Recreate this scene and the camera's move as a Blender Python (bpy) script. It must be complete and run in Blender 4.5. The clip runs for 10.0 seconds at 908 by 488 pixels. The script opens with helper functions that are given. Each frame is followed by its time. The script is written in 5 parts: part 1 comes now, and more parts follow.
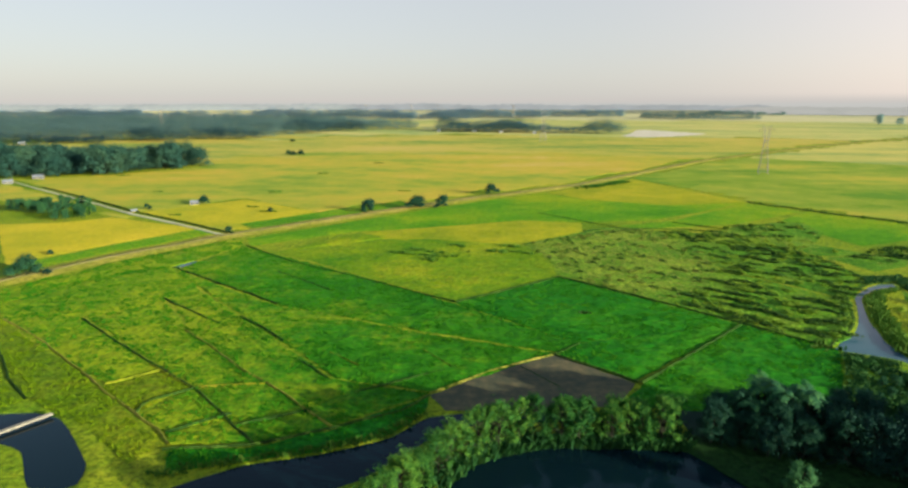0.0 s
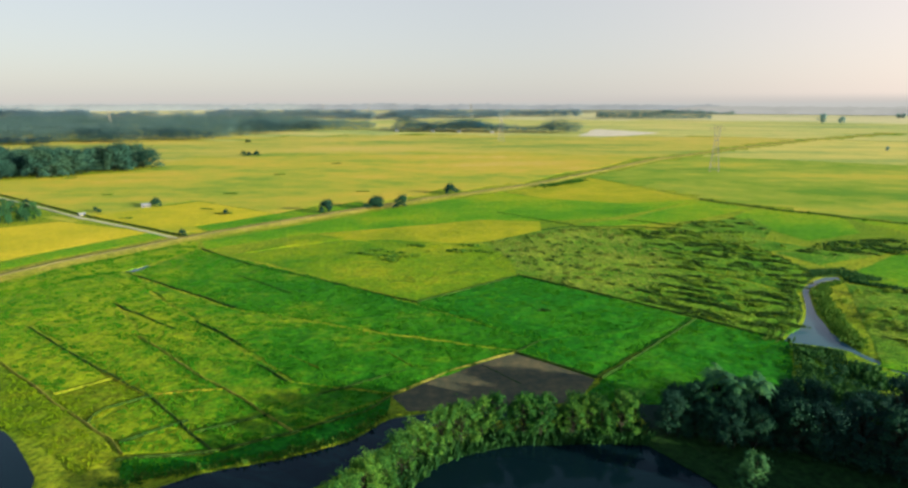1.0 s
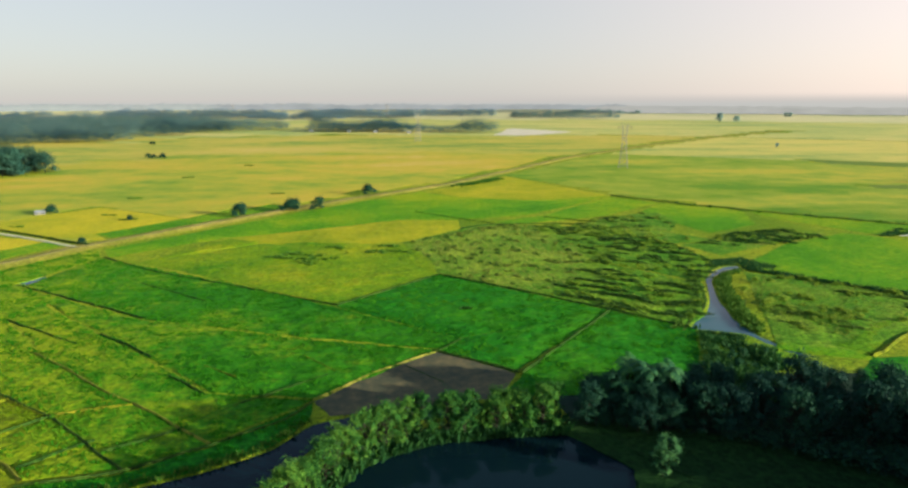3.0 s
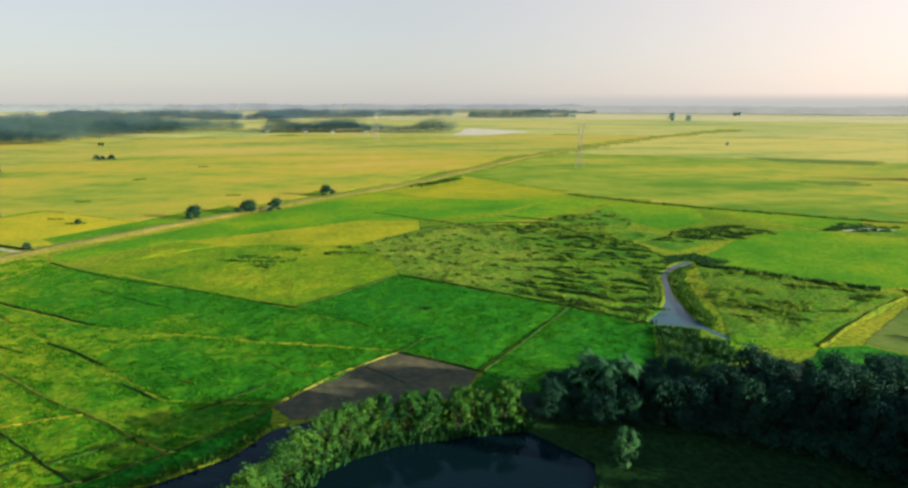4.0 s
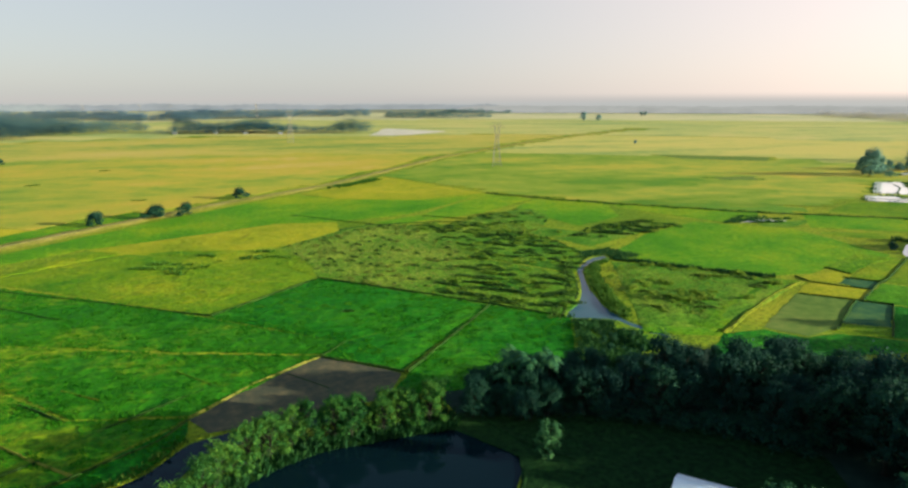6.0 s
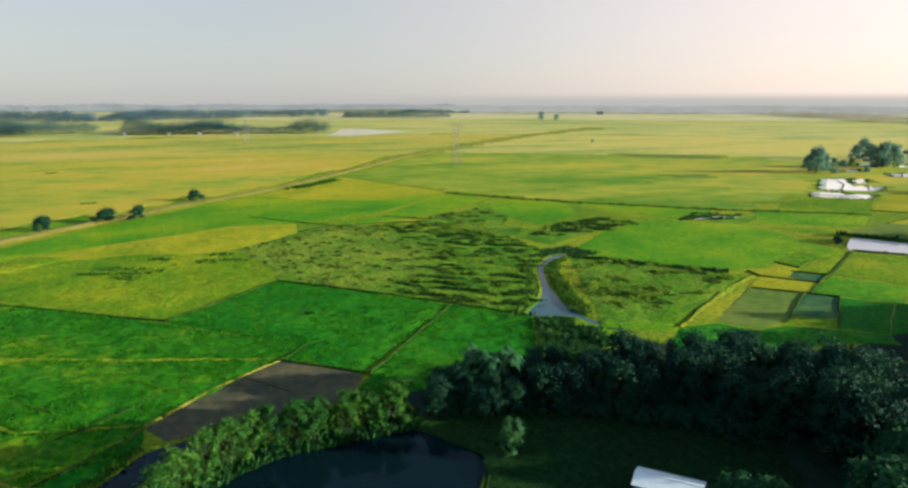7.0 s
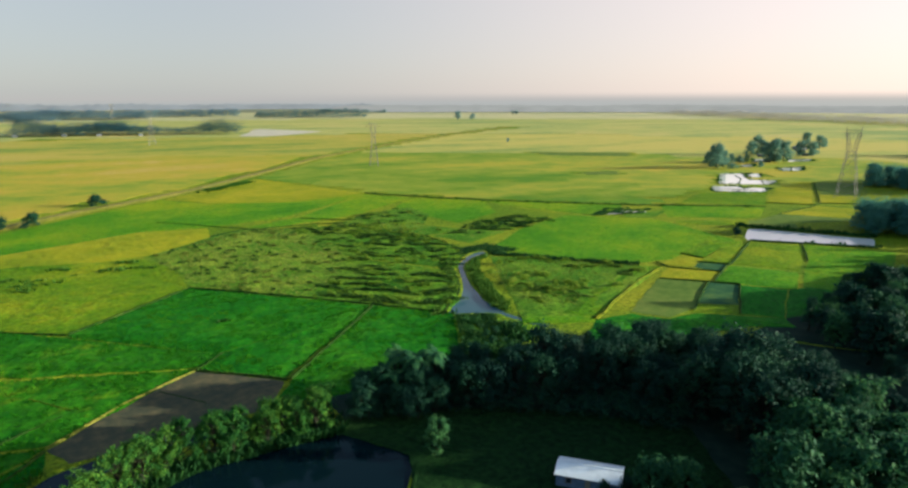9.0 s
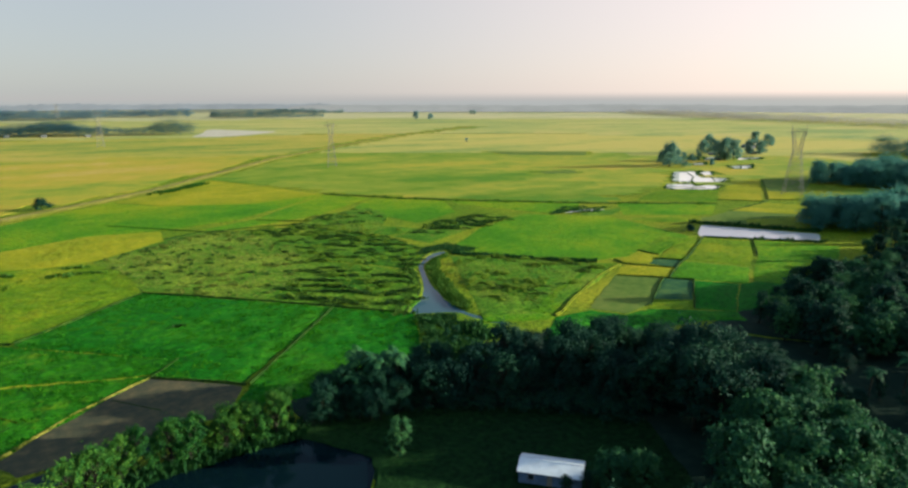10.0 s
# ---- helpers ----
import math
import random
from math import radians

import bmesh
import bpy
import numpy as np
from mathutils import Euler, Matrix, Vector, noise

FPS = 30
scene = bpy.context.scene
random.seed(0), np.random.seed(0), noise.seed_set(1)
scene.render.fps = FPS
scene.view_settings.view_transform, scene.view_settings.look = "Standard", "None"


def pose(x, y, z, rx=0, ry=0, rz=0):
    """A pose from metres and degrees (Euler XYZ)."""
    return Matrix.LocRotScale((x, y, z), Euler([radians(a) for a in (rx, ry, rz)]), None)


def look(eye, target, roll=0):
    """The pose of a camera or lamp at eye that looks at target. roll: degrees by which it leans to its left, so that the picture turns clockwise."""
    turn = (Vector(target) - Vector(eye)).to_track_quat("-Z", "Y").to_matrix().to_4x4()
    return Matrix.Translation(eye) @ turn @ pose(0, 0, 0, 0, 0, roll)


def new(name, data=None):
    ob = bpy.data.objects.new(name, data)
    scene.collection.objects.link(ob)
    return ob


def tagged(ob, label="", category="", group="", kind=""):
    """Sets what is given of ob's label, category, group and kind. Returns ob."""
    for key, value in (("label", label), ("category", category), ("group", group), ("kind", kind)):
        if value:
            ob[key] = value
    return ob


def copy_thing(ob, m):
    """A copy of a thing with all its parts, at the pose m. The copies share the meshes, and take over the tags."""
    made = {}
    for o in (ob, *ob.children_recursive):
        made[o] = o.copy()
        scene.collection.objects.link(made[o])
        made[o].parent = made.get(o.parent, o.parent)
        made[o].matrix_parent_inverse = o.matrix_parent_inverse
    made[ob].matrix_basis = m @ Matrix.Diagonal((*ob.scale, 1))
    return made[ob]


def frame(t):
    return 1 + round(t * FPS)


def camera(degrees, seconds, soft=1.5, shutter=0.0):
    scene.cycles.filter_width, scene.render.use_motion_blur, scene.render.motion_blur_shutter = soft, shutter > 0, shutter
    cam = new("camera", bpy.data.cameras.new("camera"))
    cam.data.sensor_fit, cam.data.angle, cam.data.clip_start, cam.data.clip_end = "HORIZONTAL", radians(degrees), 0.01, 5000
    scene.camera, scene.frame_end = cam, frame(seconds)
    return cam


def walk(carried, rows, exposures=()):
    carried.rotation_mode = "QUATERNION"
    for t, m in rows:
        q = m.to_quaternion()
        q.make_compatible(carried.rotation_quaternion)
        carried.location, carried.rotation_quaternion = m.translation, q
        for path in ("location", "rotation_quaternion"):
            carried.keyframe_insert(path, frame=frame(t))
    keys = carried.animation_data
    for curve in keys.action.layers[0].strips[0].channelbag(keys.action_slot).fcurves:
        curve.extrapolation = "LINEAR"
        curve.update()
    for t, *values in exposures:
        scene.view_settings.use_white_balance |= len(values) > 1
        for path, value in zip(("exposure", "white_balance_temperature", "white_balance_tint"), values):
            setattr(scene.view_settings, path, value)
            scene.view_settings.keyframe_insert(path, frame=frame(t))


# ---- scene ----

# ---- camera and walk: a hovering drone that turns to the right ----
cam = camera(70.0, 10.0, soft=2.6)
TURNS = [(0, 0.0, 12.46, 0.0), (0.5, 1.81, 12.46, 0.0), (1, 3.63, 12.47, 0.02), (1.5, 5.45, 12.47, 0.03), (2, 7.26, 12.49, 0.03),
         (2.5, 9.08, 12.49, 0.03), (4, 14.52, 12.49, 0.03), (4.5, 16.33, 12.49, 0.04), (5, 18.14, 12.49, 0.05), (5.5, 19.94, 12.49, 0.06),
         (7, 25.27, 12.51, 0.08), (7.5, 27.07, 12.52, 0.08), (8, 28.88, 12.53, 0.09), (8.5, 30.68, 12.54, 0.1), (9, 32.48, 12.56, 0.1),
         (9.5, 34.29, 12.57, 0.1), (10, 36.1, 12.58, 0.1)]
walk(cam, [(t, pose(0, 0, 60, 90 - p, r, -y)) for t, y, p, r in TURNS], [(0.0, 1.47, 6480, 10), (5.0, 1.41, 6380, 9), (10.0, 1.22, 6130, 7.5)])

# ---- world, sun, exposure ----
SUN_AZ, SUN_EL = 124.0, 11.3
world = bpy.data.worlds.new("hazy_evening_sky")
scene.world = world
world.use_nodes = True
wn = world.node_tree
sky = wn.nodes.new("ShaderNodeTexSky")
sky.sky_type, sky.sun_disc = "NISHITA", False
sky.sun_elevation, sky.sun_rotation = radians(SUN_EL), radians(SUN_AZ)
sky.altitude, sky.air_density, sky.dust_density, sky.ozone_density = 0, 1.0, 1.0, 1.0
wn.links.new(sky.outputs["Color"], wn.nodes["Background"].inputs["Color"])
wn.nodes["Background"].inputs["Strength"].default_value = 0.10
sun = new("sun", bpy.data.lights.new("sun", "SUN"))
sun.data.energy, sun.data.angle, sun.data.color = 5.0, radians(0.6), (0.97, 0.93, 0.70)
az, el = radians(SUN_AZ), radians(SUN_EL)
SUN_DIR = Vector((math.sin(az) * math.cos(el), math.cos(az) * math.cos(el), math.sin(el)))
sun.matrix_world = look(SUN_DIR * 300, (0, 0, 0))

# ---- small tools ----
def vnoise(x, y, seed=0):
    """Smooth value noise in 0..1 on unit cells."""
    xi, yi = np.floor(x).astype(np.int64), np.floor(y).astype(np.int64)
    fx, fy = x - xi, y - yi
    fx, fy = fx * fx * (3 - 2 * fx), fy * fy * (3 - 2 * fy)

    def hashed(a, b):
        n = (a * 374761393 + b * 668265263 + seed * 1442695) & 0x7FFFFFFF
        n = ((n ^ (n >> 13)) * 1274126177) & 0x7FFFFFFF
        return ((n ^ (n >> 16)) & 0xFFFF) / 65535.0

    top = hashed(xi, yi) * (1 - fx) + hashed(xi + 1, yi) * fx
    low = hashed(xi, yi + 1) * (1 - fx) + hashed(xi + 1, yi + 1) * fx
    return top * (1 - fy) + low * fy


def quads(name, verts, faces, smooth=False):
    """A mesh from numpy arrays: verts (n, 3), faces (m, 4)."""
    me = bpy.data.meshes.new(name)
    verts, faces = np.asarray(verts, np.float32), np.asarray(faces, np.int32)
    me.vertices.add(len(verts))
    me.vertices.foreach_set("co", verts.ravel())
    me.loops.add(faces.size)
    me.loops.foreach_set("vertex_index", faces.ravel())
    me.polygons.add(len(faces))
    me.polygons.foreach_set("loop_start", np.arange(0, faces.size, faces.shape[1], dtype=np.int32))
    me.polygons.foreach_set("use_smooth", np.full(len(faces), smooth))
    me.update(calc_edges=True)
    return me


def put(name, me, material, parent=None, label=""):
    me.materials.clear()
    me.materials.append(material)
    ob = new(name, me)
    ob.parent = parent
    return tagged(ob, label)


def part(name, bm, material, parent, label="", smooth=False):
    me = bpy.data.meshes.new(name)
    bm.to_mesh(me)
    bm.free()
    for p in me.polygons:
        p.use_smooth = smooth
    return put(name, me, material, parent, label)


def slab(bm, m, sx, sy, sz):
    """A box of that size, centred, at the pose m."""
    return bmesh.ops.create_cube(bm, size=1, matrix=m @ Matrix.Diagonal((sx, sy, sz, 1)))["verts"]


def bar(bm, a, b, w):
    """A square bar from a to b."""
    a, b = Vector(a), Vector(b)
    q = (b - a).to_track_quat("Z", "Y").to_matrix().to_4x4()
    slab(bm, Matrix.Translation((a + b) / 2) @ q, w, w, (b - a).length)


def tube(bm, points, radii, sides=7):
    """A tapered tube through points."""
    rings = []
    for i, p in enumerate(points):
        p = Vector(p)
        d = Vector(points[min(i + 1, len(points) - 1)]) - Vector(points[max(i - 1, 0)])
        q = d.to_track_quat("Z", "Y")
        rings.append([bm.verts.new(p + q @ Vector((radii[i] * math.cos(k * math.tau / sides), radii[i] * math.sin(k * math.tau / sides), 0))) for k in range(sides)])
    for r0, r1 in zip(rings, rings[1:]):
        for k in range(sides):
            bm.faces.new((r0[k], r0[(k + 1) % sides], r1[(k + 1) % sides], r1[k]))
    bm.faces.new(rings[-1])
    bm.faces.new(rings[0][::-1])


def inside(poly, x, y):
    """Which of the places x, y lie in the polygon."""
    hit = np.zeros(np.shape(x), bool)
    for (ax, ay), (bx, by) in zip(poly, poly[1:] + poly[:1]):
        if ay != by:
            hit ^= ((ay > y) != (by > y)) & (x < (bx - ax) * (y - ay) / (by - ay) + ax)
    return hit


def edge_distance(line, x, y, closed=True):
    best = np.full(np.shape(x), 1e9)
    for (ax, ay), (bx, by) in zip(line, line[1:] + (line[:1] if closed else [])):
        dx, dy = bx - ax, by - ay
        k = np.clip(((x - ax) * dx + (y - ay) * dy) / max(dx * dx + dy * dy, 1e-9), 0, 1)
        best = np.minimum(best, np.hypot(x - ax - k * dx, y - ay - k * dy))
    return best


def resample(line, n):
    p = np.array(line, float)
    s = np.concatenate([[0], np.cumsum(np.hypot(*np.diff(p, axis=0).T))])
    at = np.linspace(0, s[-1], n)
    return np.stack([np.interp(at, s, p[:, 0]), np.interp(at, s, p[:, 1])], 1)


def rounded(line, n, cut=0.12):
    """A closed outline with its corners cut smooth, as a list of places."""
    p = np.array(line, float)
    for _ in range(n):
        q = np.roll(p, -1, 0)
        p, cut = np.stack([p * (1 - cut) + q * cut, p * cut + q * (1 - cut)], 1).reshape(-1, 2), 0.25
    return [tuple(v) for v in p]


def scatter(poly, gap, seed):
    """Places about gap metres apart in a polygon."""
    r = np.random.default_rng(seed)
    p = np.array(poly, float)
    lo, hi = p.min(0), p.max(0)
    gx, gy = np.meshgrid(np.arange(lo[0], hi[0] + gap, gap), np.arange(lo[1], hi[1] + gap, gap))
    gx = gx + r.uniform(-0.42, 0.42, gx.shape) * gap
    gy = gy + r.uniform(-0.42, 0.42, gy.shape) * gap
    keep = inside(poly, gx, gy)
    return np.stack([gx[keep], gy[keep]], 1)


def clumped(poly, gap, seed, cover, size=9.0, stretch=3.6):
    """Places in a polygon, gathered in drawn-out drifts."""
    p = scatter(poly, gap, seed)
    u, v = p[:, 0] * 0.93 - p[:, 1] * 0.36, p[:, 0] * 0.36 + p[:, 1] * 0.93
    return p[vnoise(u / (size * stretch), v / size, seed) > 1 - cover]

# ---- materials ----
def nodes(name):
    m = bpy.data.materials.new(name)
    m.use_nodes = True
    t = m.node_tree
    return m, t, t.nodes["Principled BSDF"], t.nodes["Material Output"]


def noise_node(t, scale, detail=3.0, vector=None, rough=0.6):
    n = t.nodes.new("ShaderNodeTexNoise")
    n.inputs["Scale"].default_value, n.inputs["Detail"].default_value, n.inputs["Roughness"].default_value = scale, detail, rough
    if vector is not None:
        t.links.new(vector, n.inputs["Vector"])
    return n.outputs["Fac"]


def ramp(t, fac, stops):
    n = t.nodes.new("ShaderNodeValToRGB")
    e = n.color_ramp.elements
    while len(e) < len(stops):
        e.new(0.5)
    for s, (p, c) in zip(e, stops):
        s.position, s.color = p, (*c, 1)
    t.links.new(fac, n.inputs["Fac"])
    return n.outputs["Color"]


def blend(t, fac, a, b, how="MIX"):
    n = t.nodes.new("ShaderNodeMix")
    n.data_type, n.blend_type = "RGBA", how
    if isinstance(fac, float):
        n.inputs[0].default_value = fac
    else:
        t.links.new(fac, n.inputs[0])
    for k, v in ((6, a), (7, b)):
        if isinstance(v, tuple):
            n.inputs[k].default_value = (*v, 1)
        else:
            t.links.new(v, n.inputs[k])
    return n.outputs[2]


def calc(t, how, a, b):
    n = t.nodes.new("ShaderNodeMath")
    n.operation = how
    for k, v in ((0, a), (1, b)):
        if isinstance(v, (int, float)):
            n.inputs[k].default_value = v
        else:
            t.links.new(v, n.inputs[k])
    return n.outputs[0]


def place(t):
    return t.nodes.new("ShaderNodeNewGeometry").outputs["Position"]


def bump(t, bsdf, height, strength, distance):
    n = t.nodes.new("ShaderNodeBump")
    n.inputs["Strength"].default_value, n.inputs["Distance"].default_value = strength, distance
    t.links.new(height, n.inputs["Height"])
    t.links.new(n.outputs["Normal"], bsdf.inputs["Normal"])


def ripeness(t, p, ripen):
    """How much riper a crop is at a place: ripen is a place, a heading, a length in metres, and the least and most."""
    x, y, heading, span, least, most = ripen
    xyz = t.nodes.new("ShaderNodeSeparateXYZ")
    t.links.new(p, xyz.inputs[0])
    east = calc(t, "MULTIPLY", calc(t, "SUBTRACT", xyz.outputs["X"], float(x)), math.sin(radians(heading)) * 0.1 / span)
    north = calc(t, "MULTIPLY", calc(t, "SUBTRACT", xyz.outputs["Y"], float(y)), math.cos(radians(heading)) * 0.1 / span)
    return calc(t, "MAXIMUM", calc(t, "MINIMUM", calc(t, "ADD", east, north), most), least)


def crop(name, low, mid, high, patch=0.03, clump=0.33, bumpy=0.8, speck=0.75, ripen=None, own=0.08):
    """Standing rice or grass: three tones mixed over wide patches and tufts."""
    m, t, b, _ = nodes(name)
    p = place(t)
    wide, tuft, fine = noise_node(t, patch, 5, p, 0.65), noise_node(t, clump, 6, p, 0.75), noise_node(t, 0.8, 6, p, 0.78)
    mixed = calc(t, "ADD", calc(t, "MULTIPLY", wide, 0.62), calc(t, "MULTIPLY", tuft, 0.38))
    tone = t.nodes.new("ShaderNodeObjectInfo").outputs["Random"]
    mixed = calc(t, "ADD", mixed, calc(t, "MULTIPLY", calc(t, "SUBTRACT", tone, 0.5), own))
    if ripen:
        mixed = calc(t, "ADD", mixed, ripeness(t, p, ripen))
    c = ramp(t, mixed, [(0.36, low), (0.5, mid), (0.64, high)])
    c = blend(t, speck, c, ramp(t, fine, [(0.38, (0.14, 0.22, 0.26)), (0.5, (1.0, 1.0, 1.0)), (0.62, (1.75, 1.65, 1.4))]), "MULTIPLY")
    t.links.new(c, b.inputs["Base Color"])
    b.inputs["Roughness"].default_value, b.inputs["Specular IOR Level"].default_value = 0.8, 0.05
    bump(t, b, calc(t, "ADD", tuft, calc(t, "MULTIPLY", fine, 0.5)), bumpy, 0.8)
    return m


def earth(name, low, mid, high, scale=0.3, rough=0.9, bumpy=0.3, wide=0.05):
    m, t, b, _ = nodes(name)
    p = place(t)
    a, f = noise_node(t, wide, 4, p), noise_node(t, scale, 5, p, 0.65)
    c = ramp(t, calc(t, "ADD", calc(t, "MULTIPLY", a, 0.5), calc(t, "MULTIPLY", f, 0.5)), [(0.36, low), (0.5, mid), (0.64, high)])
    t.links.new(c, b.inputs["Base Color"])
    b.inputs["Roughness"].default_value, b.inputs["Specular IOR Level"].default_value = rough, 0.04
    bump(t, b, f, bumpy, 0.3)
    return m


def leaf(name, low, mid, high, glow=0.25, patch=0.0):
    """Foliage: each leaf its own tone, a little light passing through."""
    m, t, b, out = nodes(name)
    g = t.nodes.new("ShaderNodeNewGeometry")
    tone = t.nodes.new("ShaderNodeObjectInfo").outputs["Random"]
    f = calc(t, "ADD", calc(t, "MULTIPLY", g.outputs["Random Per Island"], 0.6), calc(t, "MULTIPLY", tone, 0.4))
    if patch:
        f = calc(t, "ADD", calc(t, "MULTIPLY", f, 0.35), calc(t, "MULTIPLY", calc(t, "SUBTRACT", noise_node(t, patch, 4, g.outputs["Position"]), 0.25), 1.3))
    c = ramp(t, f, [(0.1, low), (0.5, mid), (0.9, high)])
    t.links.new(c, b.inputs["Base Color"])
    b.inputs["Roughness"].default_value, b.inputs["Specular IOR Level"].default_value = 0.7, 0.08
    tr = t.nodes.new("ShaderNodeBsdfTranslucent")
    t.links.new(c, tr.inputs["Color"])
    mix = t.nodes.new("ShaderNodeMixShader")
    mix.inputs["Fac"].default_value = glow
    t.links.new(b.outputs[0], mix.inputs[1])
    t.links.new(tr.outputs[0], mix.inputs[2])
    t.links.new(mix.outputs[0], out.inputs["Surface"])
    return m


def plain(name, colour, rough=0.6, metal=0.0, dirt=0.3, scale=1.5):
    m, t, b, _ = nodes(name)
    n = noise_node(t, scale, 5, place(t))
    dark = tuple(v * (1 - dirt) for v in colour)
    t.links.new(ramp(t, n, [(0.35, dark), (0.65, colour)]), b.inputs["Base Color"])
    b.inputs["Roughness"].default_value, b.inputs["Metallic"].default_value = rough, metal
    return m


def water(name, colour, ripple=0.02, rough=0.03, gloss=0.5):
    m, t, b, _ = nodes(name)
    b.inputs["Base Color"].default_value = (*colour, 1)
    b.inputs["Roughness"].default_value, b.inputs["IOR"].default_value, b.inputs["Specular IOR Level"].default_value = rough, 1.33, gloss
    bump(t, b, noise_node(t, 1.3, 3, place(t)), ripple, 0.2)
    return m

GREEN = crop("bright_green_rice", (0.006, 0.10, 0.005), (0.013, 0.15, 0.006), (0.055, 0.215, 0.007), patch=0.022)
MIXED = crop("mixed_green_rice", (0.007, 0.10, 0.004), (0.030, 0.156, 0.004), (0.19, 0.25, 0.007), patch=0.022, ripen=(-22, 150, -100, 55, -0.03, 0.11), own=0.02, speck=0.55, bumpy=0.65)
DEEP = crop("deep_green_rice", (0.006, 0.092, 0.004), (0.014, 0.138, 0.005), (0.055, 0.20, 0.006), patch=0.025, own=0.03, speck=0.55, bumpy=0.65)
LIME = crop("yellow_green_rice", (0.042, 0.15, 0.004), (0.125, 0.21, 0.005), (0.255, 0.27, 0.009), speck=0.5)
PALE_GREEN = crop("light_green_rice", (0.025, 0.115, 0.003), (0.08, 0.185, 0.004), (0.20, 0.25, 0.006), patch=0.025)
FRESH = crop("fresh_green_rice", (0.02, 0.135, 0.004), (0.08, 0.22, 0.005), (0.24, 0.29, 0.006), patch=0.014, speck=0.45, ripen=(120, 330, 20, 130, 0.01, 0.06), own=0.02)
OLIVE = crop("olive_thin_rice", (0.04, 0.11, 0.004), (0.10, 0.16, 0.005), (0.19, 0.20, 0.008))
YELLOWING = crop("yellowing_rice", (0.155, 0.21, 0.007), (0.275, 0.28, 0.010), (0.385, 0.32, 0.016), speck=0.35, bumpy=0.5)
GOLD = crop("ripe_golden_rice", (0.27, 0.29, 0.014), (0.42, 0.35, 0.016), (0.52, 0.39, 0.025), bumpy=0.3, speck=0.25)
MARSH = crop("marsh_grass", (0.028, 0.128, 0.007), (0.085, 0.19, 0.011), (0.19, 0.255, 0.022), patch=0.045, clump=0.5, ripen=(88, 215, -50, 60, -0.04, 0.04))
# Near-black grass: the shade of the grove is put into its colour.
LAWN = crop("shade_dark_meadow_grass", (0.006, 0.024, 0.007), (0.009, 0.033, 0.008), (0.015, 0.045, 0.010))
PLAIN = crop("plain_grass", (0.05, 0.14, 0.005), (0.15, 0.21, 0.009), (0.28, 0.275, 0.016), patch=0.012)
# Darkened further to stand in for the shade under the trees.
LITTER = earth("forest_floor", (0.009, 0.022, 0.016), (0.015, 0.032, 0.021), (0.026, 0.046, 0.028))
STUBBLE = earth("tan_stubble", (0.075, 0.135, 0.024), (0.12, 0.175, 0.032), (0.18, 0.21, 0.045))
FLOODED = earth("thin_wet_paddy", (0.018, 0.072, 0.036), (0.038, 0.105, 0.042), (0.09, 0.155, 0.04), scale=0.25, rough=0.9, wide=0.09)
MUD = earth("drying_mud", (0.042, 0.052, 0.038), (0.082, 0.078, 0.046), (0.15, 0.116, 0.06), wide=0.08, scale=0.5)
# The dark green also stands in for the shaded side of the bunds.
BUND = crop("bund_grass", (0.010, 0.036, 0.006), (0.022, 0.058, 0.008), (0.05, 0.085, 0.012))
# The yellow paints sunlight on bund edges, besides dry grass.
BUND_SUNLIT = crop("dry_sunlit_bund_grass", (0.07, 0.11, 0.005), (0.125, 0.145, 0.008), (0.20, 0.185, 0.014))
VERGE = crop("roadside_grass", (0.13, 0.165, 0.014), (0.225, 0.215, 0.028), (0.32, 0.26, 0.055), patch=0.06, speck=0.5)
DRY = crop("dry_verge_grass", (0.10, 0.16, 0.012), (0.21, 0.21, 0.03), (0.31, 0.26, 0.06), patch=0.08)
DIRT = earth("dirt_track", (0.10, 0.108, 0.03), (0.165, 0.15, 0.052), (0.235, 0.195, 0.08))
PALE_TRACK = earth("pale_track", (0.40, 0.37, 0.26), (0.50, 0.46, 0.34), (0.56, 0.51, 0.40))
SAND = earth("pale_sand", (0.42, 0.37, 0.28), (0.52, 0.46, 0.36), (0.6, 0.55, 0.44))
WATER = water("still_water", (0.002, 0.009, 0.013), gloss=0.13)
# The bluish base colour takes the place of reflected sky.
WATER_BLUISH = water("bluish_water", (0.045, 0.105, 0.135), 0.01, gloss=0.16)
# Near-white base colour stands in for the bright sky these ponds reflect.
WATER_SKY_WHITE = water("sky_white_water", (0.82, 0.77, 0.70), 0.008, gloss=0.9)
LEAF = leaf("tree_leaves", (0.007, 0.031, 0.025), (0.011, 0.046, 0.030), (0.024, 0.080, 0.034), 0.2)
LEAF_LIGHT = leaf("light_leaves", (0.009, 0.056, 0.015), (0.029, 0.118, 0.019), (0.115, 0.235, 0.027), 0.35)
LEAF_WOOD = leaf("wood_leaves", (0.014, 0.052, 0.046), (0.025, 0.074, 0.055), (0.065, 0.12, 0.058), 0.3, 0.05)
# Far leaf copies: distance haze is mixed into these colours (not into LEAF_MID).
LEAF_GROVE = leaf("haze_grove_leaves", (0.016, 0.060, 0.086), (0.026, 0.078, 0.10), (0.045, 0.105, 0.115), 0.3, 0.03)
LEAF_HAZY = leaf("haze_pale_leaves", (0.115, 0.215, 0.22), (0.17, 0.28, 0.27), (0.225, 0.34, 0.315), 0.6, 0.012)
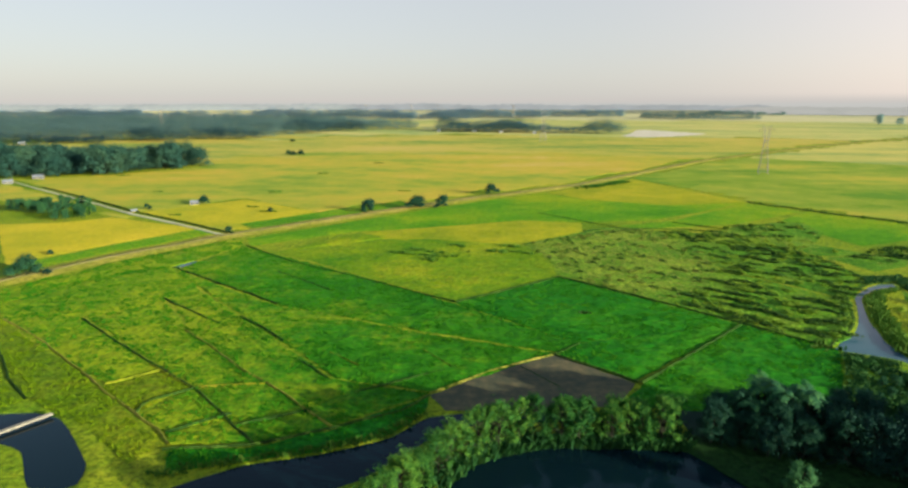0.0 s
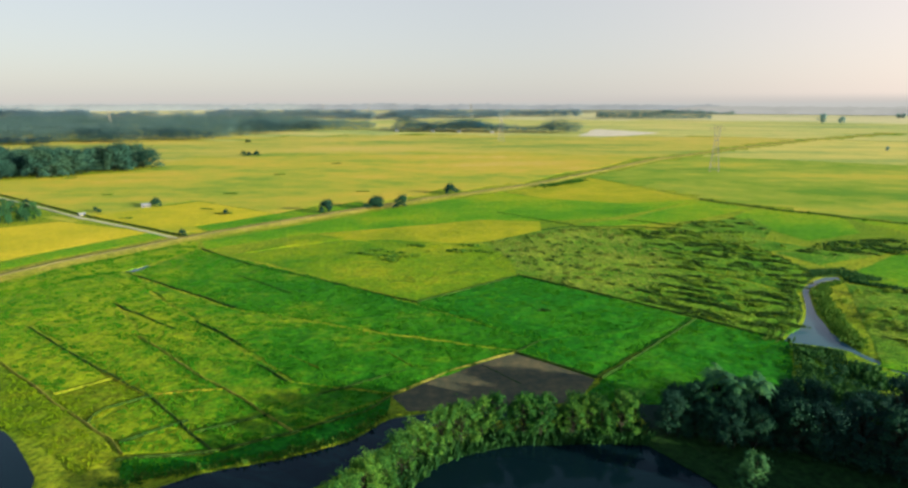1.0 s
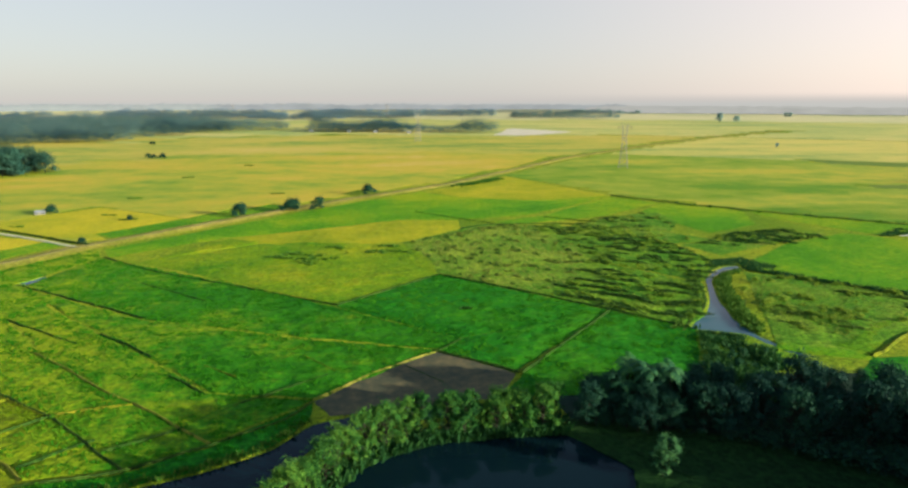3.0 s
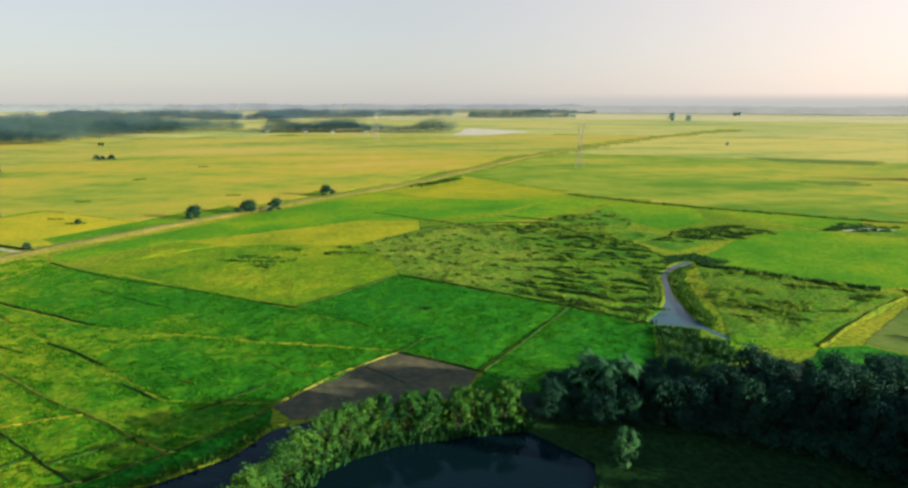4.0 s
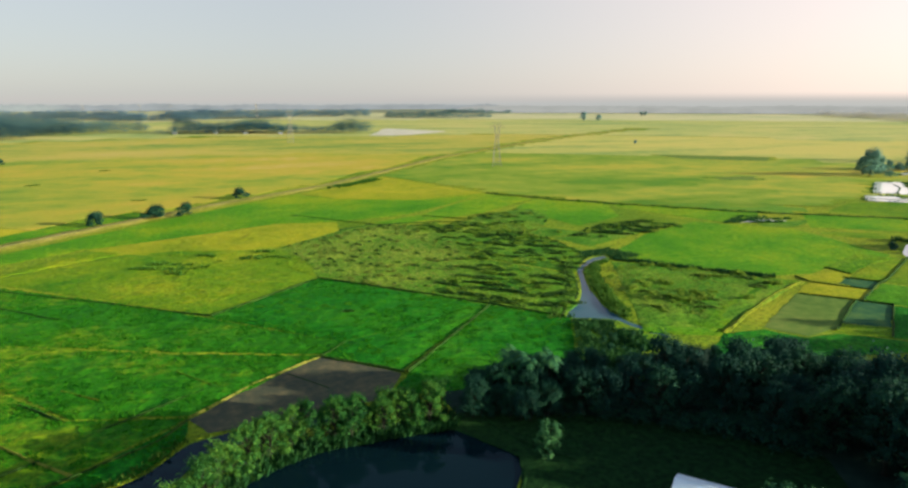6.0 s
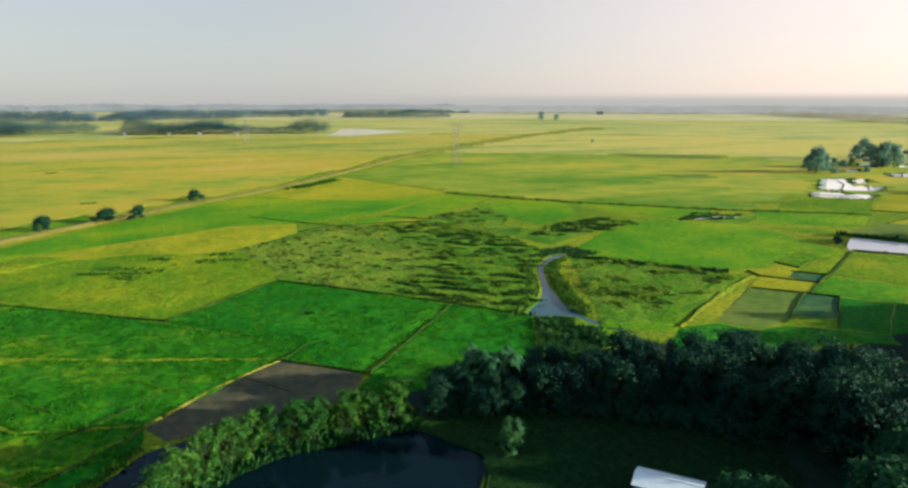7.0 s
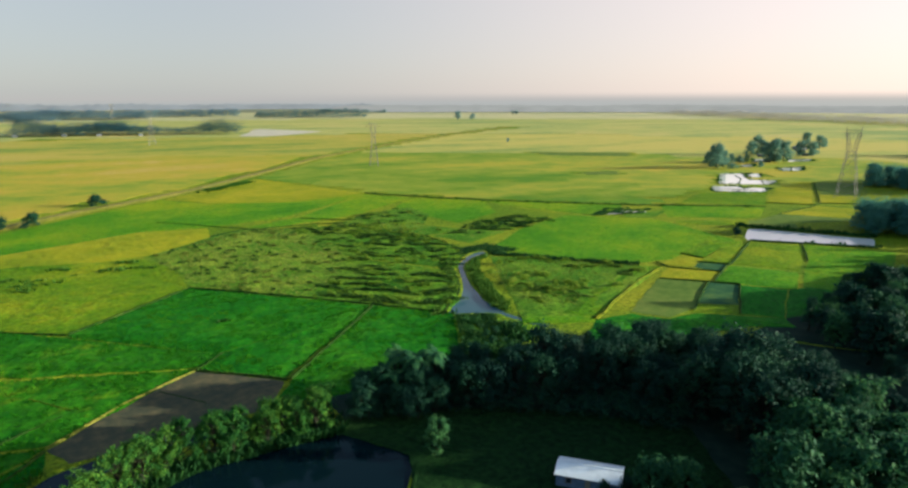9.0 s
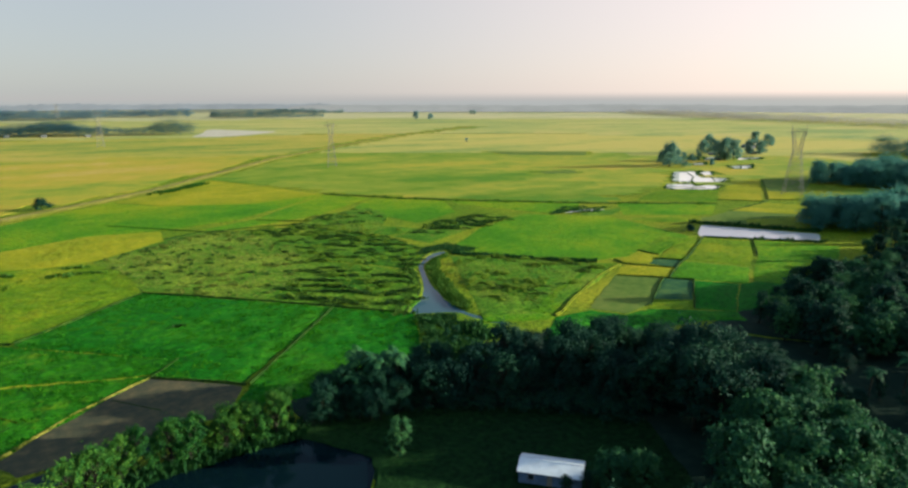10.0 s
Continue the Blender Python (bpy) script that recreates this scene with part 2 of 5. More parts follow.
LEAF_BLUE = leaf("haze_blue_leaves", (0.036, 0.115, 0.155), (0.05, 0.14, 0.175), (0.075, 0.17, 0.195), 0.4, 0.02)
LEAF_VEILED = leaf("haze_veiled_leaves", (0.055, 0.175, 0.15), (0.07, 0.205, 0.165), (0.10, 0.25, 0.17), 0.5, 0.03)
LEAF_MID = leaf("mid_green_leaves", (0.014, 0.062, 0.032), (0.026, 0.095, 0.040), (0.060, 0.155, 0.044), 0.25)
LEAF_DUSK = leaf("haze_dusk_leaves", (0.50, 0.475, 0.43), (0.52, 0.49, 0.44), (0.54, 0.51, 0.455), 0.5, 0.004)
LEAF_PALE = leaf("haze_palest_leaves", (0.16, 0.265, 0.325), (0.185, 0.295, 0.35), (0.22, 0.325, 0.37), 0.6, 0.008)
# Lightened green: haze and light from behind are put into the leaf colour.
LEAF_HAZE_GREEN = leaf("haze_green_leaves", (0.09, 0.19, 0.165), (0.12, 0.235, 0.185), (0.16, 0.275, 0.20), 0.5, 0.04)
REED = leaf("reed_blades", (0.018, 0.07, 0.008), (0.042, 0.11, 0.012), (0.09, 0.16, 0.02))
# Two reed copies, darkened in colour to stand in for shade.
REED_DARK = leaf("shade_dark_reed_blades", (0.010, 0.042, 0.014), (0.018, 0.066, 0.018), (0.034, 0.098, 0.022))
REED_MID = leaf("shade_dark_tall_reed_blades", (0.010, 0.048, 0.015), (0.021, 0.08, 0.02), (0.05, 0.13, 0.026), 0.3)
BARK = earth("bark", (0.012, 0.014, 0.010), (0.022, 0.024, 0.016), (0.05, 0.045, 0.032), scale=2.0)
STEEL = plain("galvanised_steel", (0.18, 0.165, 0.14), 0.7, 0.1)
ROOF = plain("white_sheet_roof", (0.88, 0.89, 0.90), 0.35, 0.0, 0.15, 0.8)
ROOF_GREY = plain("grey_sheet_roof", (0.20, 0.22, 0.25), 0.5, 0.0, 0.4, 0.6)
WALL = plain("weathered_wall", (0.11, 0.11, 0.10), 0.8, 0.0, 0.3)
WALL_BLUE = plain("blue_painted_wall", (0.10, 0.16, 0.26), 0.7, 0.0, 0.4)
WOOD = plain("grey_weathered_wood", (0.26, 0.23, 0.18), 0.85, 0.0, 0.5, 3.0)
PANE = plain("dark_window_glass", (0.03, 0.035, 0.04), 0.1, 0.0, 0.2)
CLOTH = plain("blue_cloth", (0.05, 0.16, 0.42), 0.8, 0.0, 0.3)

# ---- the ground, with hollows for every water ----
CANAL = [(-62, 78), (-46, 92), (-36, 99), (-23, 102.5), (-11.5, 108), (-5.5, 116), (4, 118.2), (20, 118), (38, 118), (38, 115.5), (20, 114),
         (8, 114), (-2, 110.5), (-8, 103), (-15, 94.5), (-28, 87), (-40, 78)]
FISH_POND = [(-3, 86), (-1, 97), (4, 101.6), (14, 105.2), (25, 105.3), (34, 104.8), (43, 103.4), (48, 96), (50, 89.6), (46, 85.6), (42, 80), (20, 77), (0, 79)]
POOL = [(-94, 116), (-89, 117.5), (-83, 118), (-77, 116), (-72, 111), (-67, 105), (-62, 99), (-60, 92), (-68, 92), (-76, 103.5), (-82, 106.4), (-94, 102)]
RIVER = [(93.5, 151.4), (95.6, 152.4), (99.2, 156.7), (105.3, 161.4), (112.1, 170.6), (117.4, 179.5), (122.6, 189.2), (125.6, 195.3), (130.5, 200), (137.1, 206), (142.9, 209.7), (147.8, 209.6),
         (146.1, 206), (141.1, 205.4), (135.8, 202), (129.9, 197.1), (126.3, 192.5), (122.4, 185), (119, 178.4), (115.4, 170.9), (113.2, 163.9), (110.4, 157.1), (109, 149.4), (108.6, 143.1), (109.2, 138), (110.2, 132.2), (112.4, 127.5), (111, 127), (108.4, 131.8), (107.2, 138), (106.6, 143.5), (105, 145.5), (99, 148.6)]
GLADE_POOL = [(54, 99), (60.5, 101.5), (63.5, 95), (60, 93)]
ROAD_PUDDLE = [(-106, 233), (-101, 242), (-97, 241), (-101, 232)]
ROAD_PUDDLE_B = [(-146, 188), (-142, 199), (-138, 197), (-141, 187)]
MEADOW_PUDDLE = [(250, 244), (266, 247), (278, 238), (270, 238), (262, 241.5)]
VILLAGE_PONDS = [[(398.6, 286.7), (413.6, 275.5), (404.4, 266.4), (413.5, 267.4), (421.5, 257.5), (399.2, 247.9), (378.9, 272.2)],
                 [(471.0, 332.8), (489.7, 324.3), (454.0, 296.2), (466.8, 279.5), (441.9, 268.9), (411.9, 291.4)],
                 [(488.1, 319.9), (500.6, 316.1), (478.1, 300.6), (467.8, 303.2)],
                 [(550.7, 367.9), (565.5, 364.0), (547.8, 352.4), (536.0, 357.9)],
                 [(615.6, 398.1), (637.7, 394.6), (604.4, 373.0), (586.2, 378.8)],
                 [(551.8, 332.6), (579.6, 325.1), (550.2, 308.3), (535.0, 316.7)],
                 [(636.2, 373.9), (668.4, 366.8), (643.4, 351.6), (619.2, 361.8)],
                 [(819.6, 474.3), (838.1, 467.1), (779.4, 433.3), (771.6, 445.4)],
                 [(609.7, 411.4), (617.7, 409.8), (588.2, 389.3), (580.8, 390.9)]]
WATERS = [rounded(w, 2) for w in (CANAL, FISH_POND, POOL, RIVER, [(281, 180.6), (284, 177), (302, 141), (305.5, 136.5), (301, 133.5), (288.5, 128), (284, 132), (262, 159), (257, 165), (262, 169.5)], GLADE_POOL, ROAD_PUDDLE, ROAD_PUDDLE_B, MEADOW_PUDDLE)]
WATERS += [rounded(w, 1, 0.05) for w in VILLAGE_PONDS]
ROAD = [(-215, 100), (-176, 172), (-154, 212), (-134, 248), (-102, 291), (-56, 339), (6, 400), (45, 432), (92, 473), (155, 548), (246, 658), (345, 750), (480, 872), (620, 985), (900, 1180)]

xs = np.concatenate([-np.geomspace(5200, 420, 14), np.arange(-400, -140, 8), np.arange(-140, 160, 1.5), np.arange(160, 330, 2.2), np.arange(330, 860, 9), np.geomspace(880, 5200, 14)])
ys = np.concatenate([np.linspace(-1500, -30, 8), np.arange(0, 55, 9), np.arange(56, 232, 1.5), np.arange(234, 470, 4.5), np.geomspace(480, 5200, 22)])
gx, gy = np.meshgrid(xs, ys)
gz = (vnoise(gx / 5, gy / 5, 3) - 0.5) * 0.05 - 0.04
for w in WATERS:
    d = np.where(inside(w, gx, gy), edge_distance(w, gx, gy), -edge_distance(w, gx, gy))
    gz = np.where(d > -1.2, np.minimum(gz, np.clip(-0.2 - 0.45 * d, -1.4, 0.1)), gz)
n, k = len(xs), len(ys)
i, j = np.meshgrid(np.arange(n - 1), np.arange(k - 1))
a = (j * n + i).ravel()
ground = put("ground", quads("ground", np.stack([gx, gy, gz], 2).reshape(-1, 3), np.stack([a, a + 1, a + n + 1, a + n], 1), True), PLAIN)
tagged(ground, "flat green flood plain with grassy banks", "ground", kind="structure")


def sheet(name, outline, level, material, label):
    p = np.array(outline)
    grown = p.mean(0) + (p - p.mean(0)) * 1.0
    bm = bmesh.new()
    f = bm.faces.new([bm.verts.new((x, y, level)) for x, y in grown])
    bmesh.ops.triangulate(bm, faces=[f])
    bmesh.ops.recalc_face_normals(bm, faces=bm.faces)
    for f in bm.faces:
        if f.normal.z < 0:
            f.normal_flip()
    return tagged(part(name, bm, material, None), label, "water", kind="structure")

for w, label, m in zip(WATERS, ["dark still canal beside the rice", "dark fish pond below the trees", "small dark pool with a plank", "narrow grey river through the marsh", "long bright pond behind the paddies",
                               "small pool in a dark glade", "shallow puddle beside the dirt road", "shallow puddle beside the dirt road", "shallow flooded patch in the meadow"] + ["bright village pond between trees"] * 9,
                       [WATER] * 3 + [WATER_BLUISH, WATER_SKY_WHITE, WATER, WATER_BLUISH, WATER_BLUISH, WATER_SKY_WHITE] + [WATER_SKY_WHITE] * 9):
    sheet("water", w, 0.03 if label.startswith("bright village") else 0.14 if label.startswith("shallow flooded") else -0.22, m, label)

# ---- fields: crops that stand on the ground, set out between two edges ----
RICE_STANDS, FIELD_COUNT = [], [0]


def field(a, b, material, label, tall=0.22, rough=0.42, step=0.85, name="rice_field", category="field"):
    if step > 1.3 and tall == 0.22:
        tall, rough = 0.06, 0.2
    la = np.hypot(*np.diff(np.array(a, float), axis=0).T).sum()
    lb = np.hypot(*np.diff(np.array(b, float), axis=0).T).sum()
    FIELD_COUNT[0] += 1
    nu = max(4, int(max(la, lb) / step))
    pa, pb = resample(a, nu), resample(b, nu)
    mid = (pa.mean(0) + pb.mean(0)) / 2
    pa, pb = [q + (q - mid) * np.minimum(1, 0.55 / np.hypot(*(q - mid).T))[:, None] for q in (pa, pb)]
    nv = max(4, int(np.hypot(*(pa - pb).T).mean() / step))
    v = np.linspace(0, 1, nv)[:, None, None]
    p = pa[None] * (1 - v) + pb[None] * v
    wob = np.stack([vnoise(p[..., 0] / 4, p[..., 1] / 4, 11), vnoise(p[..., 0] / 4, p[..., 1] / 4, 12)], 2) - 0.5
    p = p + wob * 0.9
    x, y = p[..., 0], p[..., 1]
    z = tall * (0.85 + 0.3 * vnoise(x / 14, y / 14, 5)) + rough * ((vnoise(x / 4.7, y / 4.7, 6) - 0.5) * 0.5 + (vnoise(x / 2.1, y / 2.1, 8) - 0.5) * 0.8)
    edge = np.zeros((nv, nu), bool)
    edge[0], edge[-1], edge[:, 0], edge[:, -1] = True, True, True, True
    vi, ui = np.meshgrid(np.arange(nv), np.arange(nu), indexing="ij")
    near = np.minimum(np.minimum(vi, nv - 1 - vi), np.minimum(ui, nu - 1 - ui))
    z = np.where(edge, 0.0, np.maximum(z * np.clip((near + 1) / 7, 0, 1), 0.03 + 0.2 * tall + 0.005 * (FIELD_COUNT[0] % 7)))
    top = np.stack([x, y, z], 2).reshape(-1, 3)
    ids = np.arange(nu * nv).reshape(nv, nu)
    f = np.stack([ids[:-1, :-1], ids[:-1, 1:], ids[1:, 1:], ids[1:, :-1]], 2).reshape(-1, 4)
    ring = np.concatenate([ids[0], ids[1:, -1], ids[-1, -2::-1], ids[-2:0:-1, 0]])
    low = top[ring].copy()
    low[:, 2] = -0.25
    r1 = np.arange(len(ring)) + nu * nv
    r2 = r1 + len(ring)
    skirt = np.stack([np.roll(r1, -1), r1, r2, np.roll(r2, -1)], 1)
    f = np.concatenate([f, skirt])
    p3 = np.concatenate([top, top[ring], low])
    q = p3[f[0]]
    if np.cross(q[1] - q[0], q[2] - q[1])[2] < 0:
        f = f[:, ::-1]
    ob = put(name, quads(name, p3, f, True), material)
    if name == "rice_field" and mid[1] < 235 and mid[0] < 80:
        RICE_STANDS.append(([tuple(q) for q in pa] + [tuple(q) for q in pb[::-1]], material))
    return tagged(ob, label, category, group="fields of the plain")


def ridge(line, wide, high, material, label, name="bund", category="field bund", top=0.35, wave=0.25, step=1.5):
    """An earth bank along a line, with sloping sides."""
    p = np.array(line, float)
    n = max(3, int(np.hypot(*np.diff(p, axis=0).T).sum() / step))
    p = resample(line, n)
    d = np.gradient(p, axis=0)
    d /= np.hypot(*d.T)[:, None]
    side = np.stack([d[:, 1], -d[:, 0]], 1)
    p = p + side * ((vnoise(p[:, 0] / 6, p[:, 1] / 6, 21) - 0.5) * wave * 2)[:, None]
    cols = []
    for off, z in ((-0.5, -0.2), (-0.5 * top, high), (0, high * 1.05), (0.5 * top, high), (0.5, -0.2)):
        hz = z * (0.8 + 0.4 * vnoise(p[:, 0] / 1.7, p[:, 1] / 1.7, 23)) if z > 0 else np.full(n, z)
        cols.append(np.concatenate([p + side * off * wide, np.atleast_2d(hz).T], 1))
    v = np.stack(cols, 1).reshape(-1, 3)
    ids = np.arange(n * 5).reshape(n, 5)
    f = np.stack([ids[:-1, :-1], ids[:-1, 1:], ids[1:, 1:], ids[1:, :-1]], 2).reshape(-1, 4)
    q = v[f[1]]
    if np.cross(q[1] - q[0], q[2] - q[1])[2] < 0:
        f = f[:, ::-1]
    return tagged(put(name, quads(name, v, f, True), material), label, category, group="banks between the fields")

RICE_G, RICE_L, RICE_D = "bright green rice field in even stands", "yellowish green rice field, slightly mottled", "deep green rice field with thick growth"
RICE_O, RICE_Y, RICE_S = "thin olive rice field with bare spots", "ripe golden rice field ready for harvest", "tan harvested field of short stubble"
field([(-176, 160), (-125, 126), (-108, 119), (-93, 117.5)], [(-152, 170), (-109, 144.5), (-100, 133), (-89, 123)], OLIVE, RICE_O)
field([(-151, 172), (-108, 146), (-98, 134), (-87, 123), (-70, 112), (-56, 100)], [(-132, 178), (-108, 156), (-77, 130), (-52.5, 105.5)], OLIVE, RICE_O)
field([(-130, 177.5), (-107, 157), (-75.5, 131)], [(-105, 174), (-78, 149), (-67, 138.5)], MIXED, RICE_L)
field([(-75, 129.6), (-63, 118.2)], [(-66, 137.4), (-56.8, 129.4)], OLIVE, RICE_O)
field([(-61, 116.6), (-53.4, 110.2)], [(-55.6, 128), (-44.2, 115.4)], MIXED, RICE_L)
field([(-53, 109), (-51.3, 106.2)], [(-43.7, 114.2), (-36.6, 106.2)], MIXED, RICE_L)
field([(-103, 174), (-76.4, 149), (-56, 130)], [(-88.4, 190), (-70.2, 162.5), (-41.4, 131.3)], MIXED, RICE_L)
field([(-55, 128.4), (-40.4, 112.8)], [(-40.8, 131), (-30, 119.4)], MIXED, RICE_L)
field([(-40, 111.6), (-35.8, 106)], [(-29.6, 118.2), (-24, 112.2)], MIXED, RICE_L)
field([(-100, 205), (-87, 191), (-69, 163), (-37, 127), (-23, 112.8)], [(-86, 206), (-60.6, 175), (-36.4, 145), (-27.6, 133.6), (-6, 126.4)], MIXED, RICE_G)
field([(-85, 207), (-59.5, 176), (-35.4, 146), (-27, 134.4), (-4.5, 127.3)], [(-101, 228), (-53.4, 185.6), (-8, 162), (24, 148.4)], MIXED, RICE_G)
field([(-100, 230), (-52.6, 187), (-6, 163), (24.8, 149.2), (31, 155)], [(-88.5, 266.4), (-34, 220), (-0.6, 188), (14, 172), (31, 156)], MIXED, RICE_G)
field([(-137, 184), (-129, 206), (-118, 224), (-102, 232)], [(-131, 178.5), (-104, 176), (-89, 192), (-86, 207)], MIXED, RICE_G)
field([(-160, 178), (-146, 206), (-126, 242), (-95, 283)], [(-138.4, 184.4), (-130, 207.4), (-104, 234), (-90, 267)], MIXED, RICE_L, step=1.2)
field([(0.8, 188.2), (16, 172), (32, 156)], [(36.4, 217.4), (56, 194.8), (77.8, 170)], DEEP, RICE_D)
field([(32, 155), (25, 148), (40, 132.6)], [(76.8, 169.4), (77.4, 168.8), (78, 168)], DEEP, RICE_D)
field([(79, 168), (41.6, 131), (34, 121)], [(94.6, 150), (89, 140), (82, 128), (70, 114)], DEEP, RICE_G)
field([(23.8, 146.8), (9.2, 136.8), (-4.4, 125.4)], [(39, 131.2), (33, 121), (20, 119), (-1.5, 118.6)], MUD, "bare drying mud field beside the canal", 0.05, 0.12, name="mud_field")
field([(0.6, 190.4), (-33, 222), (-72, 257)], [(36, 219.4), (24, 246), (-28, 283)], LIME, RICE_L)
field([(36.5, 219.6), (24.5, 246.3), (-27, 283.8)], [(47, 233), (29, 268), (-6, 280)], LIME, RICE_L)
field([(-44, 296), (4, 315), (35, 328), (63, 320)], [(-36, 284), (4, 272), (36, 277), (60, 297)], YELLOWING, RICE_Y)
field([(-70, 259), (-44, 296)], [(-28, 285), (-26, 286)], LIME, RICE_L)
field([(-92, 283), (-49, 327), (12, 388), (60, 430)], [(-86, 268.5), (-45, 299.5), (50, 322), (100, 328)], FRESH, RICE_G, step=2.0)
field([(60, 428), (80, 400), (124, 377), (174, 388)], [(62, 426), (90, 340), (103, 330), (150, 365), (174, 386)], FRESH, RICE_G, step=2.2)
field([(64, 432), (98, 458), (140, 508)], [(82, 401), (125, 378), (176, 390)], YELLOWING, RICE_Y, step=2.2)
field([(80, 312), (112, 326), (176, 385)], [(92, 306), (140, 318), (192, 354)], FRESH, RICE_G, step=2.2)
field([(166, 324), (194, 353)], [(172, 268), (206, 282), (224, 320)], FRESH, RICE_G, step=2.0)
field([(116, 293), (141, 313), (162, 321), (176, 322)], [(131, 290), (142, 288), (156, 274), (172, 296)], MARSH, "marshy grass strip with scattered tussocks", 0.3, 0.4, 1.2, name="marsh", category="marsh")
field([(158, 215), (190, 238), (231, 254), (262, 222)], [(150, 203.5), (186, 163), (206, 158), (252, 168)], FRESH, RICE_G, step=1.4)
field([(226, 322), (268, 278), (283, 264)], [(226, 300), (246, 246), (270, 251)], FRESH, RICE_G, step=2.2)
# the tongue of land east of the river
field([(145, 201), (181, 160), (184, 152)], [(110, 137), (126, 127), (160, 141)], MARSH, "rough marsh meadow of mixed grasses", 0.3, 0.4, 1.0, name="marsh_meadow", category="marsh")
field([(187, 153.4), (168, 147.2), (150, 138.4), (127, 126)], [(182, 160), (164, 155), (144, 147), (119, 134)], PALE_GREEN, "rough yellow-green grass on the river tongue", 0.4, 0.3)
field([(107, 133), (124, 122.5)], [(110.5, 137), (127, 127.5)], FRESH, "rough yellow-green grass on the river tongue", 0.4, 0.3)
field([(-50, 104.4), (-36, 104.2), (-23, 110.6), (-5.4, 125)], [(-47, 96.5), (-36, 100.2), (-24, 103.6), (-12.4, 109), (-6.6, 117)], GREEN, RICE_G)
# the great marsh
field([(37, 218), (66, 184), (93.5, 153)], [(30, 272), (90, 240), (121, 190), (103, 160)], MARSH, "wide marsh of tussocks and reeds", 0.3, 0.42, 1.0, name="marsh", category="marsh")
field([(30, 273), (92, 241), (122, 192)], [(60, 297), (77, 305), (129, 291), (142, 250), (143, 216)], MARSH, "wide marsh of tussocks and reeds", 0.3, 0.42, 1.0, name="marsh", category="marsh")
field([(144, 250), (131, 291)], [(168, 250), (141, 288)], MARSH, "marshy grass strip with scattered tussocks", 0.3, 0.4, 1.2, name="marsh", category="marsh")
field([(146, 246), (152, 226)], [(210, 264), (222, 256)], MARSH, "marshy grass strip with scattered tussocks", 0.3, 0.4, 1.2, name="marsh", category="marsh")
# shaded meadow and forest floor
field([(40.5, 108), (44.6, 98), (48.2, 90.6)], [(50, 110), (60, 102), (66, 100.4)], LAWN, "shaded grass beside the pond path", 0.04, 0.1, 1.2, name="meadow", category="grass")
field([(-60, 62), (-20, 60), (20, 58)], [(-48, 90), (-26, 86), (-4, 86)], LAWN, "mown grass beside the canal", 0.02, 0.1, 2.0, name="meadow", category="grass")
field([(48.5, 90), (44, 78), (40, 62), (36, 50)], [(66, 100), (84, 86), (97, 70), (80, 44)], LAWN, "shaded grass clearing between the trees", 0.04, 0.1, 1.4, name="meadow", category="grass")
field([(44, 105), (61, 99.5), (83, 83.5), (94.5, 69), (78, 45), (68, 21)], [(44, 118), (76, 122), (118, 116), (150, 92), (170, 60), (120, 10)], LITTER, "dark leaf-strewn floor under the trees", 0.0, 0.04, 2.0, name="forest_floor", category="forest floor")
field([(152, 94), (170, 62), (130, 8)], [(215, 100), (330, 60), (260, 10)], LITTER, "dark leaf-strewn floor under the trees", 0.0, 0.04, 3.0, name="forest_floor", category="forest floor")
# small paddies before the long pond
field([(173.3, 142.5), (183.4, 131.3)], [(139.9, 124.0), (144.9, 113.8), (157.4, 116.0)], STUBBLE, RICE_S, 0.1, 0.08)
field([(188.9, 151.0), (199.0, 137.2)], [(175.6, 143.6), (187.2, 131.3)], YELLOWING, RICE_Y)
field([(209.9, 162.4), (210.8, 153.1)], [(191.0, 156.1), (199.4, 147.6)], YELLOWING, RICE_Y)
field([(204.2, 150.3), (210.0, 142.0)], [(197.6, 146.8), (200.3, 137.3)], FLOODED, "wet paddy of thin bluish-green seedlings", 0.05, 0.06)
field([(233.8, 162.1), (250.3, 160.0)], [(208.9, 150.9), (213.9, 143.7)], LIME, RICE_L)
field([(242.1, 175.3), (250.2, 163.1)], [(212.8, 164.1), (212.4, 154.3), (231.1, 161.3)], PALE_GREEN, RICE_L)
field([(183.9, 130.1), (189.4, 123.3)], [(162.9, 118.4), (171.2, 110.9)], FLOODED, "wet paddy of thin bluish-green seedlings", 0.05, 0.06)
field([(161.3, 117.4), (170.1, 110.2)], [(154.2, 113.5), (163.7, 105.2)], LIME, RICE_L)
field([(199, 111), (206, 109.5), (218, 92)], [(172, 96.6), (182, 92), (198, 97)], GREEN, RICE_G)
field([(126, 123.6), (138.6, 122), (143.4, 112.6), (153.6, 112), (162.6, 104), (170.4, 96.4)], [(110, 112), (124, 107), (140, 102), (157, 97), (166, 90)], GREEN, "rough green grass between grove and paddies", 0.3, 0.3, name="meadow", category="grass")
field([(210.5, 140.5), (221.4, 121.7)], [(188.0, 130.7), (191.8, 124.2), (200.7, 110.5)], FRESH, RICE_G)
field([(251.1, 159.4), (263.9, 144.1)], [(214.4, 142.2), (225.3, 123.0)], LIME, RICE_L)
field([(190.4, 122.6), (198.0, 111.6)], [(164.5, 105.2), (171.2, 97.0)], GREEN, RICE_G)
field([(267.4, 145.2), (243.6, 130.6)], [(284, 118), (254, 106)], FRESH, RICE_G)
